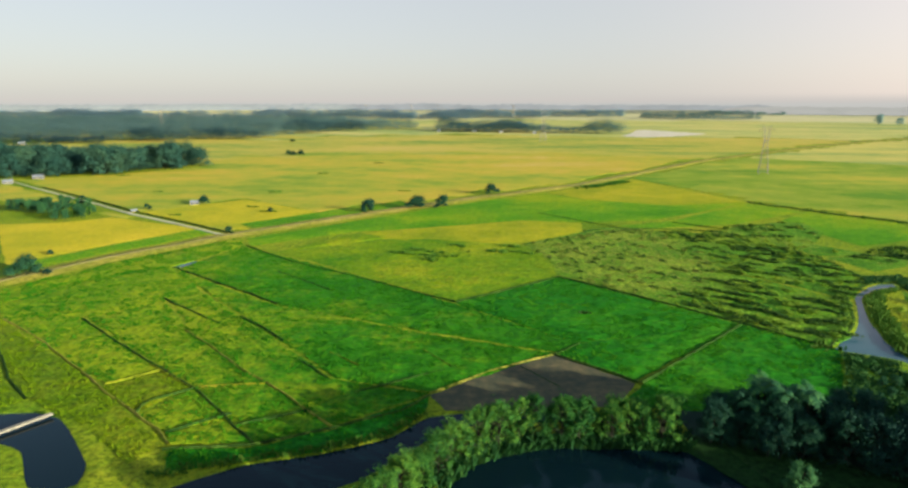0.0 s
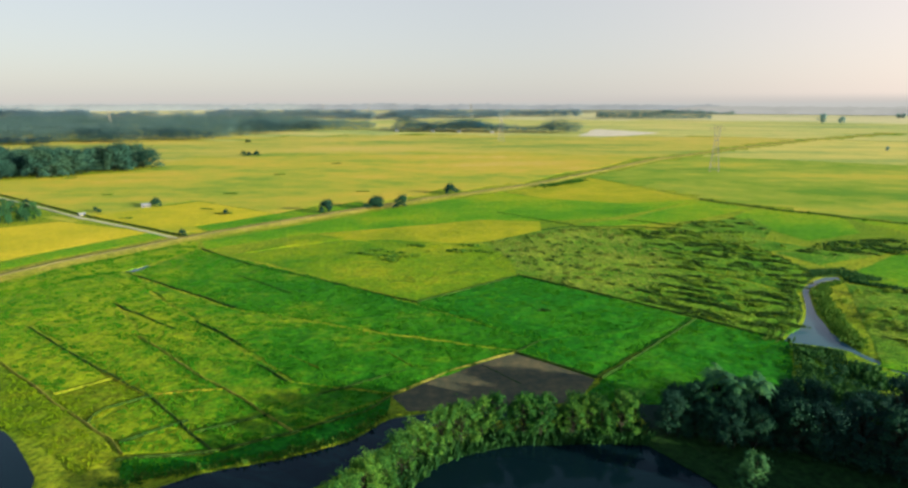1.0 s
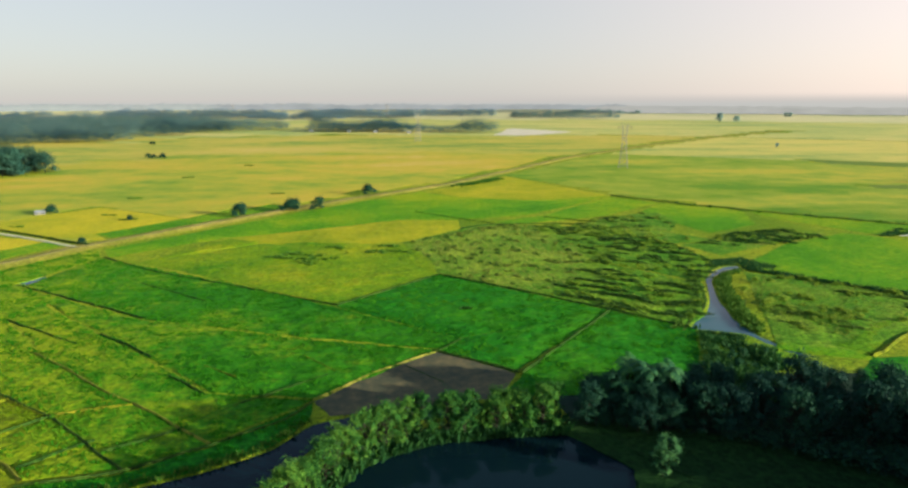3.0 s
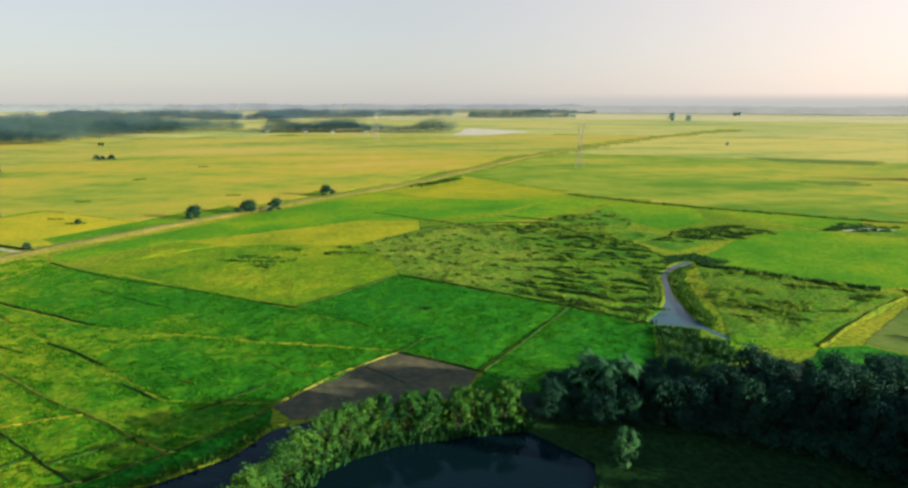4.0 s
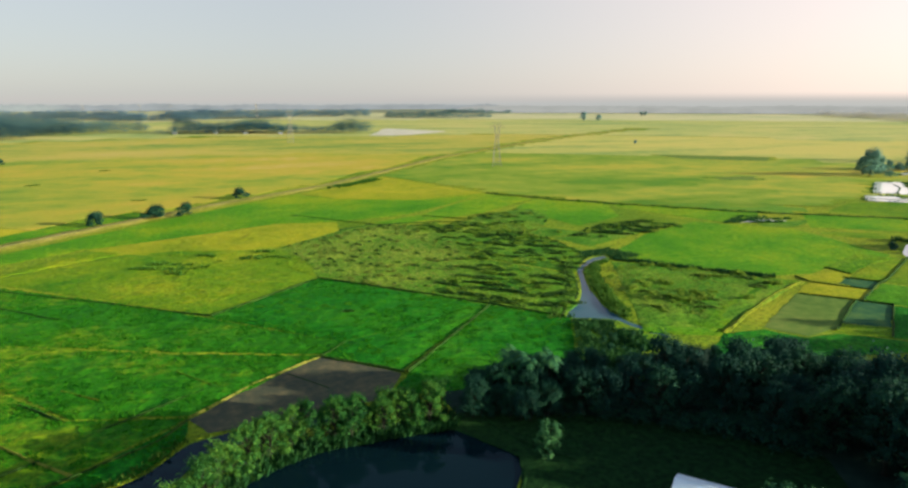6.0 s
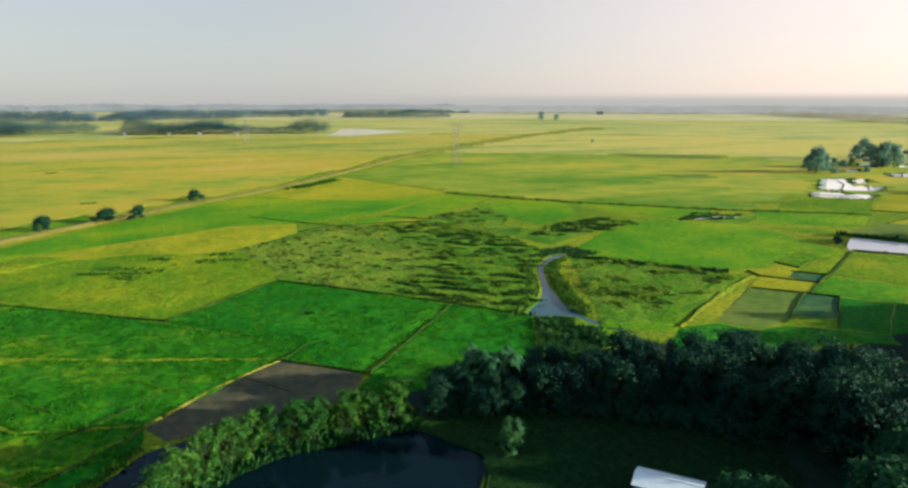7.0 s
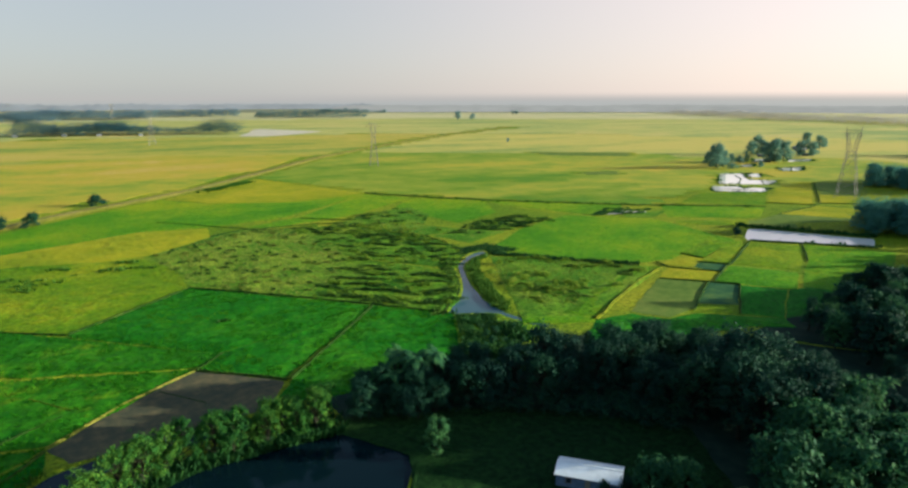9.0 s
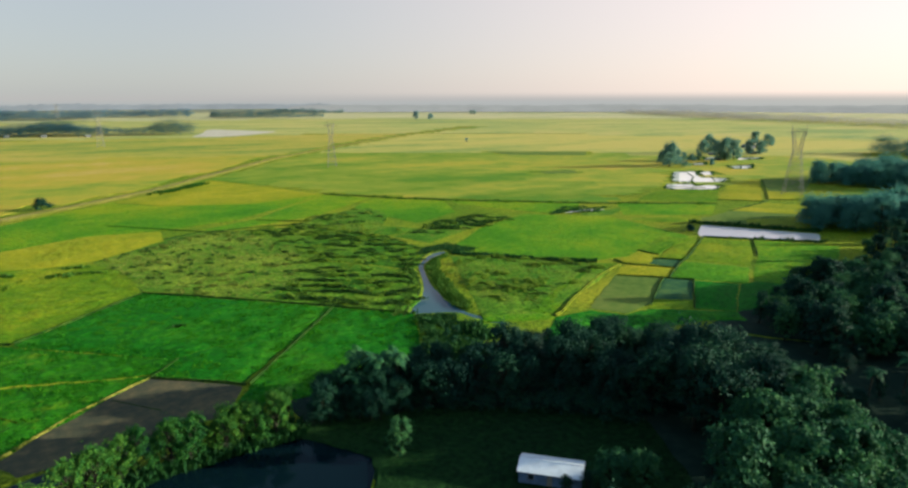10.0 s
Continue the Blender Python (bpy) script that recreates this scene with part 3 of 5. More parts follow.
field([(242.6, 129.4), (206, 110.8)], [(252, 105.6), (216, 92)], FRESH, RICE_G)
field([(258, 238.5), (287, 237)], [(254, 230), (268, 226), (284, 232)], MARSH, "wet marsh grass beside a flooded patch", 0.03, 0.05, 1.2, name="mud_patch")
# plots behind the long pond
field([(286, 183), (300, 192)], [(298, 166), (311, 176)], STUBBLE, RICE_S, 0.12, 0.06, 2.5)
field([(302, 190), (330, 194)], [(313, 176), (352, 159)], STUBBLE, RICE_S, 0.2, 0.1, 2.5)
field([(331, 196), (349, 198)], [(354, 160), (362, 178)], YELLOWING, RICE_Y, step=2.5)
field([(352, 198.5), (372, 199)], [(363, 177), (386, 175)], YELLOWING, RICE_Y, step=2.5)
field([(361, 222), (461, 273.4)], [(376, 203), (478, 261)], YELLOWING, RICE_Y, step=3)
field([(386, 204), (420, 222)], [(398, 195), (432, 205)], YELLOWING, RICE_Y, step=3)
field([(422, 223), (480, 259)], [(434, 206), (501, 235)], STUBBLE, RICE_S, 0.2, 0.1, 3)
field([(300, 248), (345, 213)], [(273, 221), (312, 195)], FRESH, RICE_G, step=2.5)
field([(322, 252), (362, 268)], [(350, 216), (405, 250)], LIME, RICE_L, step=3)
field([(268, 212), (298, 194)], [(262, 206), (284, 186)], LIME, RICE_L, step=2.5)
field([(482, 597), (575, 526)], [(475, 545), (537, 494)], STUBBLE, "brown ploughed field on the plain", 0.1, 0.05, 6)
field([(383, 402), (414, 394)], [(376, 388), (402, 376)], STUBBLE, "brown ploughed field on the plain", 0.1, 0.05, 4)
# rough green corner by the river mouth
field([(103, 133), (109, 128.6)], [(97, 126), (102.4, 122)], FRESH, "rough yellow-green grass on the river tongue", 0.4, 0.3)

# ---- banks between the fields ----
B_DARK, B_SUNLIT = "low grassy bund between rice fields", "yellow grass bund between rice fields, toned as sunlit"
for line in ([(-104, 173.2), (-86.3, 156.2), (-69, 140.6), (-55.4, 128.3), (-47.3, 119.5), (-42.1, 112.4), (-35.8, 105.4)],
             [(-60.6, 175.2), (-52, 166.5), (-43.4, 156.2)], [(-36.9, 144.1), (-32.4, 139.4), (-27.6, 133.3)],
             [(-62.4, 117), (-62.8, 120), (-62, 122.6), (-55.4, 128.3)], [(-53.4, 109.5), (-43.6, 117)], [(-41, 112.4), (-28.7, 118.7)], [(-51.3, 103.6), (-35.6, 105.2), (-22.7, 111.3), (-10.7, 117.8), (-5.3, 125)],
             [(-90.8, 193.4), (-64.3, 169.3)], [(-103.3, 231.5), (-78.6, 209.8), (-53.2, 187.5)], [(-63.1, 224.9), (-39, 201)], [(-88, 268), (-62.1, 240), (-28.2, 213), (0.2, 189.2)], [(-21, 126), (-2, 138)],
             [(-112, 150), (-110.5, 148.4), (-98.3, 133.3), (-88, 123.3)], [(1, 189.6), (36.5, 218)], [(24.4, 147.6), (32, 155)], [(60, 299), (77, 307), (110, 303), (130, 292)],
             [(147, 203.5), (165, 181), (182, 160)], [(174.7, 142.9), (184.8, 131.2), (190.7, 123.7)], [(254.0, 161.8), (213.8, 142.6), (209.3, 141.5), (187.2, 130.8)], [(191.7, 158.9), (189.6, 151.6)], [(204.8, 151.5), (211.6, 142.6)], [(184.8, 131.2), (155.5, 114.6)], [(190.4, 123.4), (163.9, 105.0)], [(211.1, 163.4), (211.8, 153.5)], [(189.6, 151.6), (199.6, 137.3)], [(267, 146), (241, 129)],
             [(385, 203), (480, 260)], [(360, 222), (376, 201), (385, 203), (400, 190)], [(330, 195), (373, 199)], [(110, 322), (142, 292), (152, 288)]):
    ridge(line, 0.75, 0.42, BUND, B_DARK)
ridge([(15.4, 139.9), (22.7, 129.4)], 0.35, 0.18, BUND, B_DARK)
ridge([(-5, 126.3), (8.7, 138), (24, 147.5)], 1.2, 0.24, DRY, B_SUNLIT)
# Bunds with a lit side take the lighter verge colour.
for line in ([(-72, 164.7), (-61.8, 153.7), (-46.2, 136.4), (-35.7, 126), (-29.2, 118.7), (-22.8, 111.7)], [(-126, 173), (-109.6, 160.3), (-93.3, 145.5), (-75.2, 128.3), (-62.4, 117), (-54.8, 110.2), (-51.1, 105.4)]):
    ridge(line, 0.6, 0.4, VERGE, B_SUNLIT)
for line in ([(-75.6, 130.6), (-66.5, 138)], [(-41, 131), (-55, 129)], [(-71, 141.4), (-56.5, 128.8)],
             [(-30.2, 148.4), (-22, 140.6)], [(-7.7, 150.3), (-0.5, 139.6)]):
    ridge(line, 0.5, 0.4, BUND_SUNLIT, B_SUNLIT)
ridge([(187, 152.5), (168, 146), (150, 137), (126, 124)], 1.2, 0.5, BUND_SUNLIT, "broad sunlit bank of yellow grass", wave=0.5)
ridge([(178, 389), (201, 353), (225, 323), (268, 277), (283, 263), (346, 213)], 2.6, 0.5, BUND, "long overgrown dyke across the plain", wave=1.6)
ridge([(283, 184), (308, 137.5)], 3, 0.9, BUND, "grassy pond bank with low bushes", name="pond_bank", category="bank", wave=0.6)
ridge([(256, 163), (287, 126.5)], 2.4, 0.6, BUND, "grassy pond bank with low bushes", name="pond_bank", category="bank", wave=0.6)
ridge([(-6.5, 85), (-1.6, 97), (7, 104), (18, 107), (30, 107), (42, 107.5)], 3.6, 0.5, BUND, "narrow earth dam between canal and pond", name="pond_dam", category="bank", wave=0.4)
# Yellow strip painted where the dam edge catches the sun.
ridge([(-6, 84), (-1.4, 95), (3.5, 100.4)], 0.9, 0.7, BUND_SUNLIT, "pond dam edge coloured yellow as if sunlit", name="dam_edge", category="bank", wave=0.3)
# Dark LAWN paints shade on edge and path, where sunlight still reaches them.
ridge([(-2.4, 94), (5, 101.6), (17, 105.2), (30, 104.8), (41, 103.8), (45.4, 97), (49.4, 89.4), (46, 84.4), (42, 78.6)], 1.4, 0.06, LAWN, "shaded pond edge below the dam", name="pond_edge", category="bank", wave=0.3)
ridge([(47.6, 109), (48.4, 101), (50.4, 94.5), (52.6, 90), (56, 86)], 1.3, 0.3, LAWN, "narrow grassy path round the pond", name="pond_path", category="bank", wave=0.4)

ridge([(90.6, 149), (94.6, 153.4), (98.2, 157.7), (104.3, 162.6), (111, 171.4), (115.8, 180.2), (120.6, 189.8), (123.8, 196.6), (129.4, 201.6), (136.4, 207.6), (142.6, 211.4)], 1.3, 0.2, BUND, "grassy river bank with reeds", name="river_bank", category="bank", wave=0.3)

for line in ([(36.5, 218), (57, 195.6), (78.6, 170.6), (94, 151.5)], [(78.6, 169), (41, 131)], [(24.4, 147.2), (40.4, 131.3)]):
    ridge(line, 0.9, 0.45, BUND, "overgrown bund between rice fields")
ridge([(46, 350), (82, 305.6), (107, 281)], 0.8, 0.3, BUND, "overgrown bund at the edge of the marsh", wave=0.5)

# ---- the dirt road on its embankment ----
bank = ridge(ROAD, 15, 0.38, VERGE, "broad embankment of dry yellow grass", name="road_embankment", category="embankment", top=0.6, wave=0.6, step=6)
bank["kind"] = "structure"
track = ridge(ROAD, 3.6, 0.52, DIRT, "pale unpaved dirt road", name="road", category="road", top=0.8, wave=0.6, step=6)
track["kind"] = "structure"
lane = ridge([(-104, 289), (-136, 316), (-174, 346), (-224, 391.7), (-294, 453), (-340, 495)], 1.6, 0.35, PALE_TRACK, "pale village lane between golden fields", name="lane", category="road", top=0.7, step=4)
lane["kind"] = "structure"
ridge([(-101, 292), (-133, 319), (-170.5, 349), (-221, 395), (-291, 457)], 0.9, 0.7, BUND, "dark hedge along the village lane", name="hedge", category="hedge", top=0.6, step=2)

# ---- plain beyond: a patchwork of plots, each a low stand of crop ----
LANE = [(-104, 289), (-136, 316), (-174, 346), (-224, 392), (-294, 453), (-340, 495)]
WOOD_WEST = [(-350, 508), (-282, 540), (-236, 612), (-262, 650), (-330, 640), (-420, 640), (-560, 700), (-600, 600), (-420, 470)]
ORCHARD = [(-236, 322), (-200, 326), (-186, 338), (-214, 372), (-240, 388), (-290, 388), (-280, 330)]
FAR_WEST = [(-760, 935), (-660, 955), (-437, 1022), (-300, 1088), (-250, 1342), (-78, 1396), (-80, 1480), (-420, 2000), (-1450, 2000)]
FAR_MID = [(-62, 1306), (-4, 1290), (303, 1202), (322, 1250), (190, 1330), (60, 1420), (-20, 1390)]
FAR_NORTH = [(626, 2188), (950, 2060), (985, 2140), (650, 2290)]
FAR_NE = [(1050, 2750), (1350, 2700), (1400, 2800), (1060, 2850)]
WOOD_EAST = [(486, 222), (500, 234), (560, 216), (640, 190), (600, 130), (520, 140), (492, 168)]
WOOD_POND = [(310, 141), (326, 152), (352, 146), (395, 128), (420, 95), (370, 70), (342, 100)]
WOOD_FAR_EAST = [(768, 300), (800, 318), (900, 300), (880, 240), (765, 262)]
NEAR = [(-260, 60), (-215, 100), (-154, 212), (-102, 291), (6, 400), (92, 473), (140, 512), (178, 389), (226, 324), (283, 264), (300, 250), (362, 271), (376, 275), (400, 240), (480, 262),
        (505, 236), (440, 185), (420, 160), (460, 60), (300, -100), (-300, -100)]
BROWN = [(482, 597), (575, 526), (537, 494), (475, 545)]
BROWN_SMALL = [(383, 402), (414, 394), (402, 376), (376, 388)]
KEPT = [BROWN, BROWN_SMALL, NEAR, WOOD_WEST, ORCHARD, *VILLAGE_PONDS, WOOD_EAST, WOOD_POND, WOOD_FAR_EAST]

KEPT += [[(-158, 225), (-140, 256), (-112, 294), (-124, 306), (-180, 336), (-196, 322), (-226, 316), (-168, 236)], [(-92, 304), (-58, 340), (-20, 378), (-34, 392), (-74, 352), (-130, 400), (-172, 352), (-134, 322)]]


def plots(name, stops, label, where, sizes, span, seed, reach, tall=0.05, joined=False, ripen=None, own=0.15):
    """Plots of many tones, laid in rows, that keep clear of roads, woods and ponds."""
    m, t, b, _ = nodes(name)
    g = t.nodes.new("ShaderNodeNewGeometry")
    p = g.outputs["Position"]
    turned = t.nodes.new("ShaderNodeMapping")
    turned.inputs["Rotation"].default_value, turned.inputs["Scale"].default_value = (0, 0, radians(25)), (0.45, 1.4, 1.0)
    t.links.new(p, turned.inputs["Vector"])
    stretched = turned.outputs["Vector"]
    tone = g.outputs["Random Per Island"] if joined else t.nodes.new("ShaderNodeObjectInfo").outputs["Random"]
    drift = calc(t, "MULTIPLY", calc(t, "SUBTRACT", noise_node(t, 0.0022, 3, p), 0.5), 0.5)
    patchy = calc(t, "MULTIPLY", calc(t, "SUBTRACT", noise_node(t, 0.008, 5, stretched, 0.6), 0.5), 0.8)
    f = calc(t, "ADD", calc(t, "ADD", 0.5 - own / 2, calc(t, "MULTIPLY", tone, own)), calc(t, "ADD", drift, patchy))
    f = calc(t, "ADD", f, calc(t, "MULTIPLY", calc(t, "SUBTRACT", noise_node(t, 0.05, 5, p), 0.5), 0.35))
    if ripen:
        f = calc(t, "ADD", f, ripeness(t, p, ripen))
    c = ramp(t, f, stops)
    c = blend(t, 0.4, c, ramp(t, noise_node(t, 0.5, 3, p), [(0.3, (0.6, 0.6, 0.6)), (0.7, (1.15, 1.15, 1.1))]), "MULTIPLY")
    t.links.new(c, b.inputs["Base Color"])
    b.inputs["Roughness"].default_value, b.inputs["Specular IOR Level"].default_value = 0.8, 0.1
    if not joined:
        bump(t, b, noise_node(t, 0.8, 3, p), 0.35, 0.6)
    r = np.random.default_rng(seed)
    e1, e2 = np.array((0.79, -0.61)), np.array((0.61, 0.79))
    cells, v = [], span[2]
    while v < span[3]:
        dv = r.uniform(*sizes[1])
        u = span[0] + r.uniform(0, 60)
        while u < span[1]:
            du = r.uniform(*sizes[0])
            cells.append((u - 0.15, v - 0.15, u + du + 0.15, v + dv + 0.15))
            u += du
        v += dv
    def corners(c):
        k = np.stack([np.stack([c[:, a], c[:, b2]], 1) for a, b2 in ((0, 1), (2, 1), (2, 3), (0, 3))], 1)
        return k[..., :1] * e1 + k[..., 1:] * e2

    def blocked(w):
        a, b2 = [k.ravel() for k in np.meshgrid(np.linspace(0, 1, 6), np.linspace(0, 1, 6))]
        test = sum(k[None, :, None] * w[:, n:n + 1] for n, k in enumerate(((1 - a) * (1 - b2), a * (1 - b2), a * b2, (1 - a) * b2)))
        x, y = test[..., 0], test[..., 1]
        bad = ~where(x, y)
        for poly in KEPT:
            bad |= inside(poly, x, y)
        bad |= edge_distance(ROAD, x, y, False) < 9.5
        bad |= edge_distance(LANE, x, y, False) < 4
        return bad.any(1)

    c, found = np.array(cells), []
    far = np.hypot(*corners(c).mean(1).T)
    c = c[(far >= reach[0]) & (far < reach[1])]
    for cut in (3, 2, 2, 0):
        bad = blocked(corners(c))
        found.append(c[~bad])
        c, old = [], c[bad]
        for u0, v0, u1, v1 in old[:1500 if cut else 0]:
            for a in range(cut):
                for b2 in range(2):
                    c.append((u0 + (u1 - u0) * a / cut, v0 + (v1 - v0) * b2 / 2, u0 + (u1 - u0) * (a + 1) / cut + 0.1, v0 + (v1 - v0) * (b2 + 1) / 2 + 0.1))
        c = np.array(c).reshape(-1, 4)
        if not len(c):
            break
    w = corners(np.concatenate(found))
    n = len(w)
    h = r.uniform(0.6, 1.2, (n, 1, 1)) * tall
    inner = w + (w.mean(1, keepdims=True) - w) * (0.08 / np.linalg.norm(w.mean(1, keepdims=True) - w, axis=2, keepdims=True))
    top = np.concatenate([inner, np.broadcast_to(h, (n, 4, 1))], 2)
    low = np.concatenate([w, np.full((n, 4, 1), -0.2)], 2)
    v3 = np.concatenate([top, low], 1)
    one = np.array([[0, 1, 2, 3], [1, 0, 4, 5], [2, 1, 5, 6], [3, 2, 6, 7], [0, 3, 7, 4]])
    if joined:
        f4 = (one[None] + 8 * np.arange(n)[:, None, None]).reshape(-1, 4)
        return tagged(put(name, quads(name, v3.reshape(-1, 3), f4), m), label, "fields", kind="stuff")
    for q in v3:
        tagged(put("rice_plot", quads("rice_plot", q, one), m), label, "field", group=name)


def west(x, y):
    """Whether a place lies on the far side of the dirt road."""
    line = np.array(ROAD, float)
    return y > np.interp(x, line[:, 0], line[:, 1])

G_1, G_2, G_3 = (0.10, 0.215, 0.014), (0.225, 0.285, 0.020), (0.345, 0.325, 0.026)
G_4, G_5 = (0.45, 0.335, 0.030), (0.51, 0.355, 0.085)
GOLDS = [(0.31, G_1), (0.41, G_2), (0.49, G_3), (0.58, G_4), (0.7, G_5)]
LIMES = [(0.36, (0.095, 0.21, 0.006)), (0.43, (0.16, 0.245, 0.008)), (0.5, G_2), (0.58, G_3), (0.68, G_4)]
# Outlying plots get paler colours that carry the distance haze.
HAZE_GOLDS = [(0.31, (0.15, 0.235, 0.03)), (0.41, (0.27, 0.30, 0.04)), (0.49, (0.375, 0.335, 0.045)), (0.58, (0.45, 0.35, 0.055)), (0.7, (0.48, 0.36, 0.08))]
HAZE_LIMES = [(0.34, (0.17, 0.26, 0.055)), (0.42, (0.28, 0.32, 0.07)), (0.5, (0.39, 0.37, 0.08)), (0.6, (0.50, 0.41, 0.095))]
# The second pales plots eastward, as haze thickens towards the sun.
GREENER, HAZE_EAST = (240, 345, -14, 70, -0.06, 0.03), (400, 340, 70, 260, -0.05, 0.09)
for name, reach, joined, own, golds, limes in (("near", (0, 490), False, 0.04, GOLDS, LIMES), ("further", (490, 760), True, 0.06, GOLDS, LIMES), ("outlying", (760, 1180), True, 0.08, HAZE_GOLDS, HAZE_LIMES)):
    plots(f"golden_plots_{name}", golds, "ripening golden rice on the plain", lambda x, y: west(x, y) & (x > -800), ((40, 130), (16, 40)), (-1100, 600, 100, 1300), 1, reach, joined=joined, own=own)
    plots(f"lime_plots_{name}", limes, "yellow-green rice plots on the plain", lambda x, y: ~west(x, y), ((40, 140), (16, 40)), (-300, 1100, 100, 1300), 2, reach, joined=joined, ripen=HAZE_EAST if joined else GREENER, own=own)
# Two far bands with still more haze mixed into the crop colours.
plots("far_plots", [(0.34, (0.24, 0.30, 0.085)), (0.46, (0.35, 0.365, 0.10)), (0.56, (0.44, 0.40, 0.11)), (0.66, (0.50, 0.41, 0.13))], "far patchwork of rice plots in haze-paled colours", lambda x, y: y > 0,
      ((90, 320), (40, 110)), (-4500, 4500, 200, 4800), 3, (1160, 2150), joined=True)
plots("rim_plots", [(0.36, (0.38, 0.385, 0.19)), (0.5, (0.47, 0.435, 0.22)), (0.64, (0.54, 0.465, 0.25))], "farthest patchwork of rice plots in haze-paled colours", lambda x, y: y > 0,
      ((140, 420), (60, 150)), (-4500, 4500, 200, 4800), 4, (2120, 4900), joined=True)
# the strips beside the road and the big western plots
field([(-158, 225), (-140, 256), (-112, 294)], [(-166, 232), (-148, 264), (-122, 304)], FRESH, RICE_G, tall=0.12, rough=0.1, step=2)
field([(-168, 236), (-150, 268), (-124, 306)], [(-226, 316), (-196, 322), (-180, 336)], GOLD, RICE_Y, tall=0.12, rough=0.1, step=2.2)
field([(-92, 304), (-58, 340), (-20, 378)], [(-106, 318), (-74, 352), (-34, 392)], FRESH, RICE_G, tall=0.12, rough=0.1, step=2.2)
field([(-94, 300), (-108, 319), (-76, 353)], [(-134, 322), (-172, 352), (-130, 400)], GOLD, RICE_Y, tall=0.12, rough=0.1, step=2.4)
shoal = sheet("sand_bank", rounded([(285, 1128), (330, 1100), (372, 1120), (440, 1180), (470, 1215), (452, 1262), (420, 1340), (396, 1392), (372, 1350), (336, 1240)], 2), 0.25, SAND, "pale dry sand bank on the plain")
shoal["category"] = "sand"

# ---- trees ----
def leaf_cloud(blobs, count, size, r, up=0.25, ragged=0.0, gaps=0.0, mess=0.75):
    """Leaves as small bent-free kites round the blobs (x, y, z, radius, flatness)."""
    blobs = np.array(blobs, float)
    pick = r.choice(len(blobs), count, p=blobs[:, 3] ** 2 / (blobs[:, 3] ** 2).sum())
    d = r.normal(size=(count, 3))
    d[:, 2] = np.where(d[:, 2] < -0.4, -d[:, 2] * 0.6, d[:, 2])
    d /= np.linalg.norm(d, axis=1)[:, None]
    b = blobs[pick]
    far = b[:, 3] * np.where(r.uniform(size=count) < 0.22, r.uniform(1.0, 1.75, count), r.uniform(0.25, 1.25, count) ** 0.75)
    c = b[:, :3] + d * far[:, None] * np.stack([np.ones(count), np.ones(count), b[:, 4]], 1)
    if ragged:
        spray = vnoise(c[:, 0] / ragged + c[:, 2] * 0.8 / ragged, c[:, 1] / ragged - c[:, 2] * 0.6 / ragged, 17)
        keep = spray > r.uniform(0.32 + gaps, 0.6 + gaps, count)
        c, d, count = c[keep], d[keep], int(keep.sum())
    nrm = d * 0.8 + r.normal(size=(count, 3)) * mess + np.array((0, 0, up))
    nrm /= np.linalg.norm(nrm, axis=1)[:, None]
    a = np.cross(nrm, r.normal(size=(count, 3)))
    a /= np.linalg.norm(a, axis=1)[:, None]
    e = np.cross(nrm, a)
    s = size * r.uniform(0.6, 1.6, (count, 1))
    v = np.stack([c - a * s, c - e * s * 0.5 + a * s * 0.1, c + a * s, c + e * s * 0.5 + a * s * 0.1], 1)
    return v.reshape(-1, 3), np.arange(count * 4).reshape(-1, 4)


def tree(name, seed, tall, wide, leaves, size, material, label, clear=0.3, flat=0.8, blobs=11, gaps=0.0):
    """A tree of that height: a trunk with limbs, and a crown of leaf clumps at their ends."""
    r = np.random.default_rng(seed)
    root = new(name)
    root.empty_display_size = 0.5
    bm = bmesh.new()
    lean = r.uniform(-0.06, 0.06, 2) * tall
    mid = Vector((lean[0], lean[1], tall * clear))
    tube(bm, [(0, 0, -0.3), mid * 0.5, mid, (lean[0] * 1.5, lean[1] * 1.5, tall * 0.72)], [0.035 * tall, 0.026 * tall, 0.02 * tall, 0.006 * tall], 7)
    spots = [(lean[0] * 1.5, lean[1] * 1.5, tall * 0.8, wide * 0.26, flat)]
    for k in range(blobs):
        ang = k * 2.4 + r.uniform(-0.4, 0.4)
        z = tall * (clear + 0.05 + (0.92 - clear) * ((k + 0.5) / blobs) ** 0.8) * r.uniform(0.92, 1.02)
        reach = wide * 0.5 * math.sqrt(max(0.08, 1 - ((z / tall - clear - 0.1) / (0.95 - clear)) ** 2)) * r.uniform(0.45, 1.0)
        tip = Vector((lean[0] + math.cos(ang) * reach, lean[1] + math.sin(ang) * reach, min(z, tall * 0.88)))
        foot = mid.lerp(Vector((lean[0] * 1.5, lean[1] * 1.5, tall * 0.7)), min(1, max(0, (tip.z / tall - clear) * 0.8)))
        tube(bm, [foot, foot.lerp(tip, 0.5) + Vector((0, 0, 0.03 * tall)), tip], [0.011 * tall, 0.008 * tall, 0.003 * tall], 5)
        spots.append((*tip, wide * r.uniform(*((0.15, 0.27) if blobs < 15 else (0.07, 0.22))), flat * r.uniform(0.7, 1.5)))
    part("trunk", bm, BARK, root, smooth=True)
    v, f = leaf_cloud(spots, leaves, size, r, ragged=0.1 * tall if blobs > 14 else 0.0, gaps=gaps, mess=0.3 if size >= 0.5 else 0.5)
    put("crown", quads("crown", v, f), material, root)
    return tagged(root, label, "tree")


